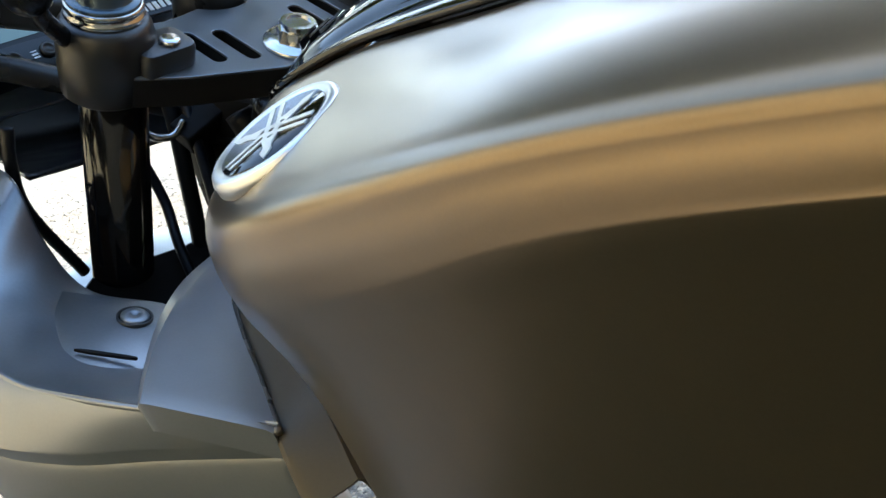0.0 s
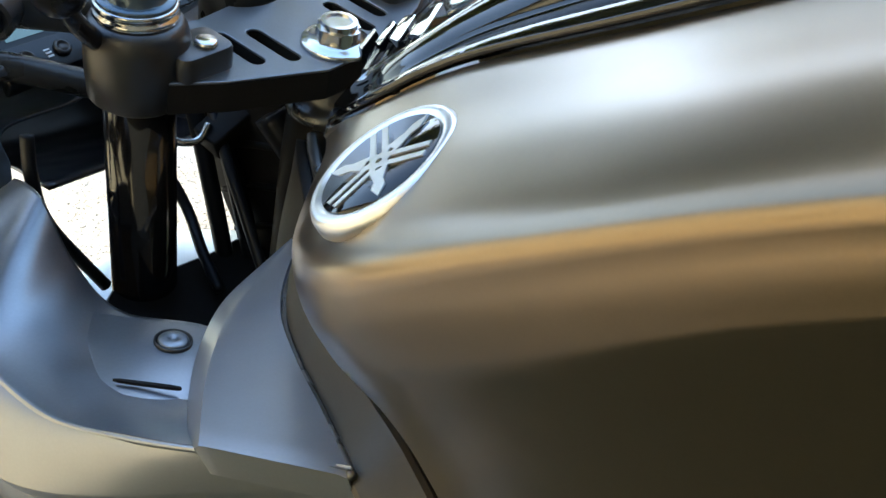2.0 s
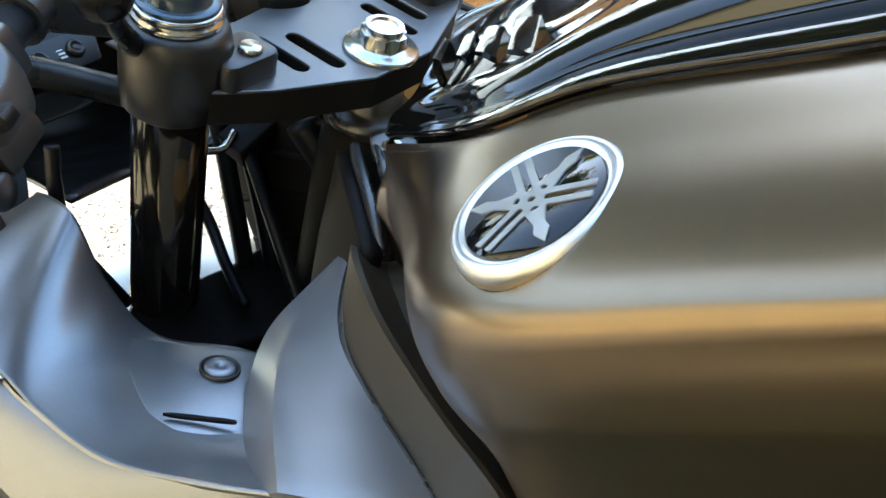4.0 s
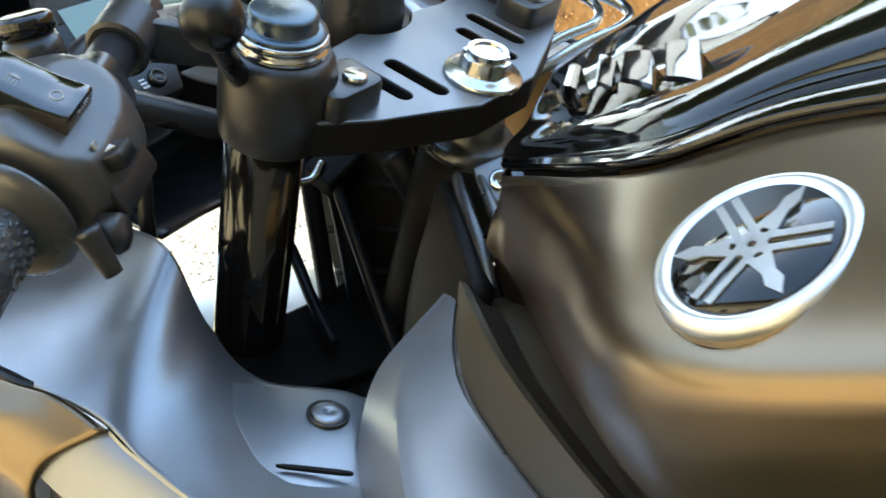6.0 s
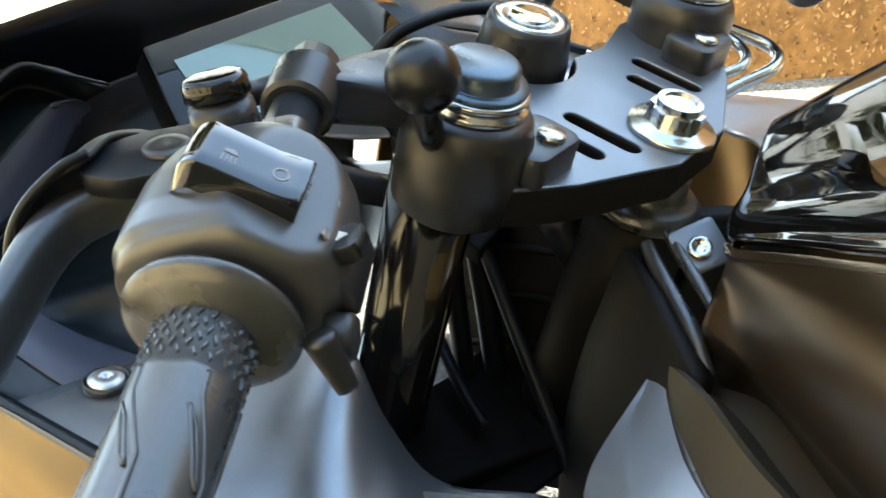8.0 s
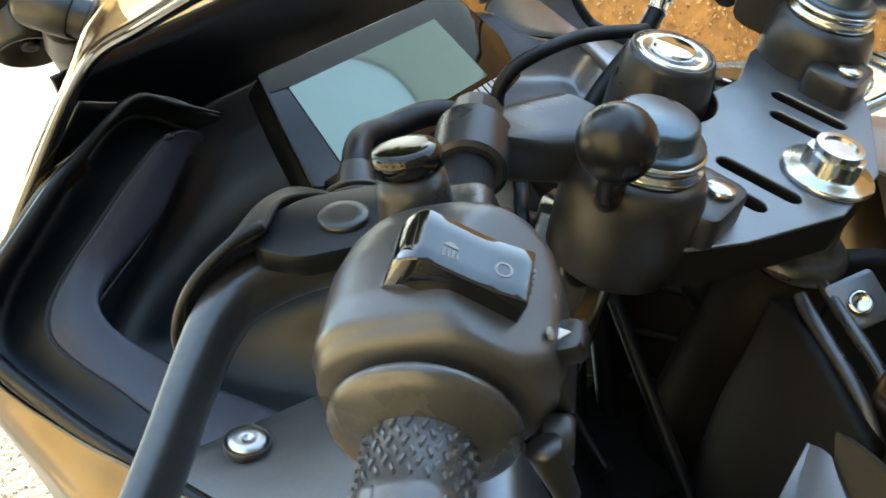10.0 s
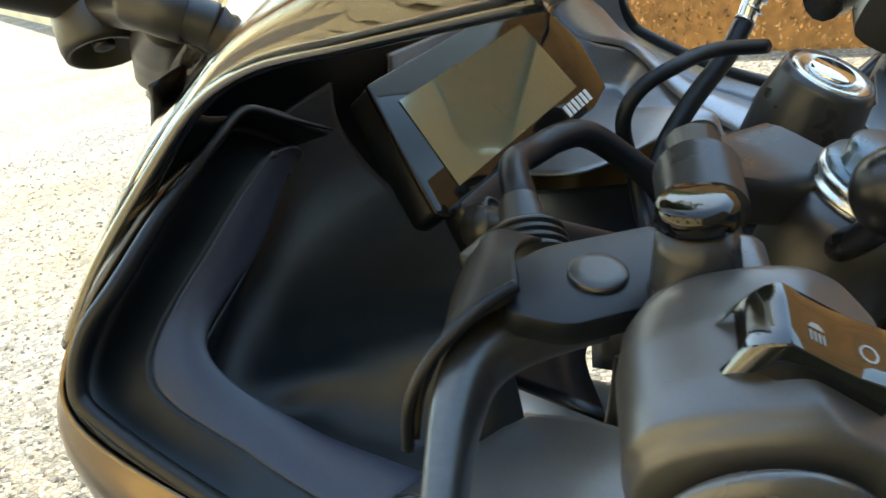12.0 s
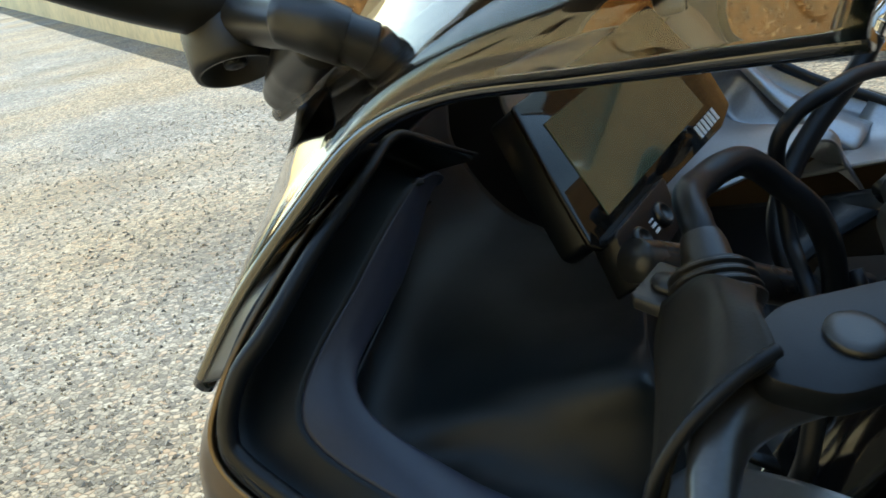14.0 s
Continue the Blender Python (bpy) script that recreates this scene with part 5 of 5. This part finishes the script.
def dash():
    """The dark bulkhead behind and below the display."""
    rows = [[(-0.20, 0.285, 1.055), (-0.10, 0.31, 1.06), (0.0, 0.32, 1.065), (0.10, 0.31, 1.06), (0.20, 0.285, 1.055)],
            [(-0.16, 0.345, 0.99), (-0.08, 0.365, 0.98), (0.0, 0.37, 0.98), (0.08, 0.365, 0.98), (0.16, 0.345, 0.99)],
            [(-0.12, 0.335, 0.90), (-0.06, 0.345, 0.895), (0.0, 0.345, 0.89), (0.06, 0.345, 0.895), (0.12, 0.335, 0.90)],
            [(-0.10, 0.295, 0.880), (-0.05, 0.30, 0.875), (0.0, 0.30, 0.87), (0.05, 0.30, 0.875), (0.10, 0.295, 0.880)],
            [(-0.152, 0.118, 0.880), (-0.075, 0.165, 0.868), (0.0, 0.168, 0.862), (0.075, 0.165, 0.868), (0.152, 0.118, 0.880)]]
    part("bulkhead", smooth_sheet(rows, 30, 30, 0.003), COCKPIT, bike, "black cockpit bulkhead")


dash()


def windscreen():
    side = [(-0.2515, 0.3290, 0.9500), (-0.238, 0.3053, 0.9855), (-0.2251, 0.2745, 1.0192), (-0.2174, 0.2399, 1.0492), (-0.2255, 0.1947, 1.0662), (-0.2436, 0.1296, 1.0766), (-0.2645, 0.0536, 1.0881)]
    mid = [(-0.165, 0.370, 0.953), (-0.150, 0.350, 1.000), (-0.140, 0.322, 1.045), (-0.128, 0.285, 1.082), (-0.135, 0.245, 1.110), (-0.148, 0.20, 1.124), (-0.162, 0.145, 1.134)]
    top = [(0.0, 0.42, 0.95), (0.0, 0.395, 1.02), (0.0, 0.355, 1.075), (0.0, 0.315, 1.12), (0.0, 0.285, 1.14), (0.0, 0.235, 1.155), (0.0, 0.185, 1.165)]
    lift = [(0.008, 0.004, 0.0), (0.008, 0.008, 0.001), (0.008, 0.011, 0.004), (0.012, 0.010, 0.007), (0.012, 0.006, 0.018), (0.012, 0.003, 0.029), (0.012, 0.0, 0.033)]
    flank = [tuple(a + b for a, b in zip(p, q)) for p, q in zip(side, lift)]
    grid = [list(q) for q in zip(side, flank, mid, top, [(-x, y, z) for x, y, z in mid], [(-x, y, z) for x, y, z in flank], [(-x, y, z) for x, y, z in side])]
    w = part("windscreen", smooth_sheet(grid, 48, 56, 0.003), SMOKE, bike, "dark smoked acrylic windscreen")
    for flip in (lambda b: b, mirrored):
        part("edge_trim", flip(rod(side, [0.0050, 0.0050, 0.0044, 0.0034, 0.0030, 0.0030, 0.0030], 12, 60)), GLOSS, w)

    seat = [[(-0.254, 0.323, 0.953), (-0.234, 0.309, 0.984), (-0.221, 0.285, 1.014), (-0.206, 0.256, 1.043)],
            [(-0.270, 0.289, 0.971), (-0.2488, 0.284, 0.991), (-0.2101, 0.274, 1.013), (-0.172, 0.266, 1.031)]]
    for flip in (lambda b: b, mirrored):
        part("screen_seat", flip(smooth_sheet(seat, 12, 24, 0.002)), COCKPIT, bike, "black ledge below the windscreen")


windscreen()


def mirror(side):
    """A stalk mirror: foot on the fairing, barrel, boss with a recess, arm and head."""
    flip = (lambda b: b) if side < 0 else mirrored
    base = part("mirror", flip(rod([(-0.153, 0.337, 1.048), (-0.170, 0.306, 1.066), (-0.186, 0.276, 1.079)], [0.009, 0.0130, 0.0115], 16)), PLASTIC, bike, "black mirror stalk on the fairing")
    part("gasket", flip(rod([(-0.1500, 0.345, 1.037), (-0.163, 0.310, 1.055), (-0.180, 0.268, 1.071)], [0.004, 0.008, 0.006], 12)), RUBBER, base)
    part("barrel", flip(rod([(-0.200, 0.284, 1.092), (-0.199, 0.281, 1.091), (-0.194, 0.268, 1.085), (-0.189, 0.262, 1.080), (-0.188, 0.260, 1.079), (-0.183, 0.255, 1.074), (-0.181, 0.253, 1.072)], [0.007, 0.0105, 0.0118, 0.0114, 0.0098, 0.0104, 0.006], 24)), PLASTIC, base)
    part("boss", flip(turned((-0.1626, 0.3517, 1.0946), (-0.34, -0.36, -0.85), [(0, 0.0), (0, 0.015), (0.004, 0.0180), (0.014, 0.0205), (0.030, 0.0200), (0.0345, 0.0185), (0.0345, 0.0165), (0.028, 0.0158), (0.028, 0.0)], 40)), PLASTIC, base)
    part("screw", flip(turned((-0.1716, 0.3420, 1.0705), (-0.34, -0.36, -0.85), [(0, 0.0055), (0.004, 0.0052), (0.0045, 0.003), (0.0045, 0)], 16)), SATIN, base)
    part("knuckle", flip(rod([(-0.166, 0.345, 1.088), (-0.176, 0.315, 1.086), (-0.188, 0.280, 1.084)], [0.0120, 0.0105, 0.0100], 20)), PLASTIC, base)
    arm = [(-0.160, 0.338, 1.090), (-0.182, 0.350, 1.099), (-0.205, 0.362, 1.110), (-0.235, 0.376, 1.128), (-0.275, 0.375, 1.152), (-0.330, 0.345, 1.175)]
    part("arm", flip(rod(arm, [0.012, 0.0145, 0.0125, 0.0110, 0.010, 0.010], 18)), PLASTIC, base)
    c = V((-0.372, 0.300, 1.158))
    rings = []
    for d, k in ((-0.028, 0.55), (-0.022, 0.80), (-0.010, 0.96), (0.0, 1.0), (0.004, 0.97)):
        ring = []
        for i in range(36):
            a = 2 * math.pi * i / 36
            q = (abs(math.cos(a)) ** 2.6 + abs(math.sin(a)) ** 2.6) ** (-1 / 2.6)
            ring.append(c + V((0.070 * k * math.cos(a) * q, -d * 0.9, 0.038 * k * math.sin(a) * q)))
        rings.append(ring)
    part("mirror_head", flip(loft(rings)), PLASTIC, base)
    return base


mirror(-1)
mirror(1)


def display():
    """The instrument pod: hooded body, black glass, liquid-crystal panel, buttons."""
    P = plane_at((-0.0962, 0.2351, 1.0118), (1.0, 0.06, 0.006), (0.0, 0.56, 0.83))
    out = rounded([(-0.011, 0.015), (-0.024, -0.022), (-0.034, -0.055), (-0.028, -0.0605), (0.150, -0.067), (0.178, -0.062), (0.190, -0.030), (0.180, 0.015)], 0.003)
    body = creased(part("display", prism([(x * 0.985 + 0.001, y * 0.97) for x, y in out], [], lambda a, b, c: P(a, b, c - 0.002), 0.016, 0.001), COCKPIT, bike, "instrument pod with dark glass, switched off"))
    k = out
    part("glass", prism(k, [], lambda a, b, c: P(a, b, c + 0.0005), 0.003, 0.0009), BEZEL, body, "brown-black display glass")
    part("lcd", prism([(0.0, 0.0), (-0.007, -0.0513), (0.147, -0.0505), (0.144, 0.0)], [], lambda a, b, c: P(a, b, c + 0.0012), 0.0006, 0), LCD, body, "grey-green blank liquid-crystal panel", flat=True)
    # plain bars where the maker's name stands
    for i in range(6):
        x = 0.118 + 0.0062 * i
        part("name_bar", prism([(x, -0.0620), (x + 0.0040, -0.0620), (x + 0.0040, -0.0545), (x, -0.0545)], [], lambda a, b, c: P(a, b, c + 0.0013), 0.0005, 0), WHITE, body, flat=True)
    tray = creased(part("button_tray", prism(rounded([(-0.026, -0.084), (0.040, -0.082), (0.048, -0.058), (-0.022, -0.058)], 0.003), [], lambda a, b, c: P(a, b, c + 0.006 + 0.2 * (b + 0.058)), 0.014, 0.001), COCKPIT, body))
    for x in (-0.004, 0.025):
        part("button", turned(P(x, -0.070, 0.0025), P(0, 0, 1) - P(0, 0, 0), [(0, 0.0066), (0.003, 0.0066), (0.0045, 0.0052), (0.0045, 0.0042), (0.003, 0.0040), (0.003, 0)], 24), PLASTIC, tray)
        for j in range(3):
            part("print_bar", prism([(x - 0.014, -0.074 + 0.003 * j), (x - 0.009, -0.074 + 0.003 * j), (x - 0.009, -0.0725 + 0.003 * j), (x - 0.014, -0.0725 + 0.003 * j)], [], lambda a, b, c: P(a, b, c + 0.0042), 0.0006, 0), WHITE, tray, flat=True)
    # stay behind the pod
    part("stay", rod([(-0.130, 0.182, 0.962), (-0.105, 0.172, 0.948), (-0.05, 0.160, 0.914), (0.0, 0.150, 0.885)], 0.010, 12), SATIN, bike, "grey bracket tube below the display")
    st = part("stay_foot", prism(rounded([(-0.016, -0.011), (0.016, -0.011), (0.016, 0.011), (-0.016, 0.011)], 0.003), [], lambda a, b, c: V((-0.150 + a, 0.158 + b * 0.9, 0.962 + b * 0.3 + c)), 0.006, 0.001), SATIN, bike)
    part("screw", turned((-0.150, 0.158, 0.962), (0, -0.3, 0.95), [(0, 0.0075), (0.002, 0.0075), (0.003, 0.006), (0.003, 0)], 20), SATIN, st)
    part("stay", rod([(0.10, 0.13, 0.90), (0.16, 0.10, 0.915), (0.22, 0.075, 0.93)], 0.008, 12), SATIN, bike)


display()


def steering_head():
    """Stem, bearing cover, frame head, lower clamp and the loom of cables."""
    part("bearing_cover", turned(C(0, -0.019, -0.052), CW, [(0, 0.0245), (0.003, 0.0285), (0.007, 0.0300), (0.0095, 0.0298), (0.0135, 0.0262), (0.0140, 0.0215), (0.0180, 0.0200), (0.030, 0.0190)], 40), LEVER, bike, "dark bearing cover under the clamp")
    head = part("frame", turned(C(0, -0.019, -0.25), CW, [(0, 0.030), (0.04, 0.033), (0.16, 0.030), (0.20, 0.028)], 28), DARK, bike, "black frame head and spars")
    for sx in (-1, 1):
        spar = [[(sx * 0.030, -0.004, 0.866), (sx * 0.052, -0.026, 0.856), (sx * 0.085, -0.060, 0.826)],
                [(sx * 0.034, 0.010, 0.840), (sx * 0.060, -0.012, 0.832), (sx * 0.095, -0.055, 0.808)],
                [(sx * 0.038, 0.030, 0.806), (sx * 0.070, 0.002, 0.800), (sx * 0.108, -0.048, 0.785)],
                [(sx * 0.044, 0.050, 0.760), (sx * 0.085, 0.010, 0.755), (sx * 0.125, -0.050, 0.740)],
                [(sx * 0.050, 0.070, 0.690), (sx * 0.100, 0.020, 0.680), (sx * 0.150, -0.060, 0.660)]]
        part("spar", smooth_sheet(spar, 30, 20, 0.012), DARK, head)
    bracket = plane_at((-0.0310, -0.0360, 0.8670), (0.75, -0.65, 0.1), (0.4, 0.5, 0.75))
    bk = creased(part("tank_bracket", prism(rounded([(-0.011, -0.011), (0.014, -0.011), (0.014, 0.014), (-0.011, 0.014)], 0.003), [], bracket, 0.004, 0.0008), CLAMP_PAINT, bike, "steel tank bracket with bolt"))
    part("bolt", turned(bracket(0, 0, -0.001), bracket(0, 0, 1) - bracket(0, 0, 0), [(0, 0.0062), (0.004, 0.0062), (0.005, 0.0045), (0.003, 0.003), (0.003, 0)], 20), STEEL, bk)
    part("frame_edge", rod([(-0.036, -0.010, 0.872), (-0.0455, -0.0190, 0.864), (-0.0685, -0.0440, 0.843), (-0.082, -0.056, 0.825)], [0.0035, 0.0042, 0.0042, 0.003], 8), LEVER, bike, "lighter grey edge of the frame spar")
    part("frame_edge", rod([(-0.026, -0.018, 0.874), (-0.036, -0.027, 0.868), (-0.058, -0.051, 0.850), (-0.072, -0.062, 0.835)], [0.003, 0.0034, 0.0034, 0.003], 8), LEVER, bike)
    half = [(0.03, -0.035), (0.118, 0.0), (0.14, 0.02), (0.14, 0.05), (0.12, 0.062), (0.04, 0.05)]
    part("lower_clamp", prism(half + [(-u, v) for u, v in reversed(half)], [], lambda a, b, c: C(a, b, c - 0.20), 0.03, 0.003), DARK, bike, "black lower fork clamp")
    loom = [([(-0.0137, 0.1200, 0.9061), (-0.0380, 0.0872, 0.8260), (-0.0614, 0.0538, 0.7458), (-0.068, 0.045, 0.720)], 0.0042),
            ([(-0.05, 0.15, 0.86), (-0.049, 0.14, 0.824), (-0.061, 0.12, 0.795), (-0.07, 0.10, 0.77)], 0.0042), ([(-0.010, 0.118, 0.90), (-0.012, 0.125, 0.82), (-0.020, 0.130, 0.74)], 0.0075),
            ([(-0.16, 0.10, 0.92), (-0.165, 0.105, 0.895), (-0.16, 0.12, 0.86), (-0.13, 0.14, 0.80)], 0.0045), ([(-0.01, 0.06, 0.88), (0.0, 0.05, 0.82), (-0.01, 0.05, 0.74), (-0.02, 0.06, 0.69)], 0.012)]
    for pts, r in loom:
        part("cable", rod(pts, r, 10), HOSE, bike)
    part("cable_clip", rod([(-0.060, 0.118, 0.885), (-0.052, 0.112, 0.876), (-0.040, 0.108, 0.874), (-0.030, 0.105, 0.882)], 0.003, 8), STEEL, bike)
    part("connector", prism(rounded([(-0.03, -0.012), (0.03, -0.012), (0.03, 0.012), (-0.03, 0.012)], 0.003), [], plane_at((-0.01, 0.10, 0.885), (0.8, -0.2, 0.3), (0.1, 0.6, 0.5)), 0.02, 0.002), DARK, bike)
    # added black block that keeps the gap behind the fork dark
    blocker = [(0.052, 0.885), (0.10, 0.892), (0.150, 0.885), (0.163, 0.84), (0.160, 0.79), (0.168, 0.745), (0.15, 0.70), (0.06, 0.70)]
    dk = creased(part("gap_blocker", prism(blocker, [], lambda a, b, c: V((0.045 + c, a, b)), 0.05, 0.006), DARK, bike, "added black block closing the gap beside the steering head"))
    for k in range(5):
        part("rib", rod([(-0.004, 0.06, 0.72 + 0.033 * k), (-0.006, 0.11, 0.726 + 0.033 * k), (-0.004, 0.155, 0.722 + 0.033 * k)], 0.003, 6), DARK, dk)
    part("radiator_shroud", smooth_sheet([[(-0.20, 0.045, 0.800), (-0.08, 0.06, 0.745), (0.08, 0.06, 0.745), (0.20, 0.045, 0.78)], [(-0.18, 0.09, 0.765), (-0.08, 0.12, 0.735), (0.08, 0.12, 0.735), (0.18, 0.09, 0.75)], [(-0.17, 0.12, 0.73), (-0.08, 0.15, 0.70), (0.08, 0.15, 0.70), (0.17, 0.12, 0.72)]], 16, 24, 0.003), DARK, bike, "dark radiator shroud")


steering_head()


def front_wheel():
    c = V((0, 0.50, 0.31))
    rings = []
    for i in range(64):
        a = 2 * math.pi * i / 64
        d = V((0, math.cos(a), math.sin(a)))
        rings.append([c + d * (0.262 + 0.048 * math.cos(b)) + V((0.052 * math.sin(b), 0, 0)) for b in (2 * math.pi * k / 20 for k in range(20))])
    rings.append(rings[0])
    w = part("front_wheel", loft(rings, caps=False), RUBBER, bike, "black front tyre and wheel")
    part("rim", turned(c - V((0.04, 0, 0)), (1, 0, 0), [(0, 0.225), (0.0, 0.205), (0.03, 0.19), (0.05, 0.19), (0.08, 0.205), (0.08, 0.225)], 48), DARK, w)
    part("hub", turned(c - V((0.06, 0, 0)), (1, 0, 0), [(0, 0.03), (0.12, 0.03)], 24), DARK, w)
    for k in range(5):
        a = 2 * math.pi * k / 5
        part("spoke", rod([c, c + V((0, math.cos(a), math.sin(a))) * 0.2], [0.02, 0.014], 10), DARK, w)
    rows = []
    for i in range(37):
        a = radians(20 + 150 * i / 36)
        d = V((0, math.cos(a), math.sin(a)))
        rows.append([c + d * (0.345 - 0.05 * abs(k / 8) ** 2.2) + V((0.085 * k / 8, 0, 0)) for k in range(-8, 9)])
    part("front_fender", grid_mesh(rows, 0.003), GREY_PAINT, bike, "grey front mudguard")
    guard = [[(x, y, z - 3.0 * (x + 0.02) ** 2) for x in (-0.115, -0.08, -0.04, 0.0, 0.04, 0.075)] for y, z in ((0.135, 0.752), (0.165, 0.763), (0.20, 0.769), (0.25, 0.773), (0.30, 0.772), (0.335, 0.764))]
    part("inner_mudguard", smooth_sheet(guard, 20, 20, 0.003), GREY_PAINT, bike, "grey inner mudguard behind the nose")


front_wheel()
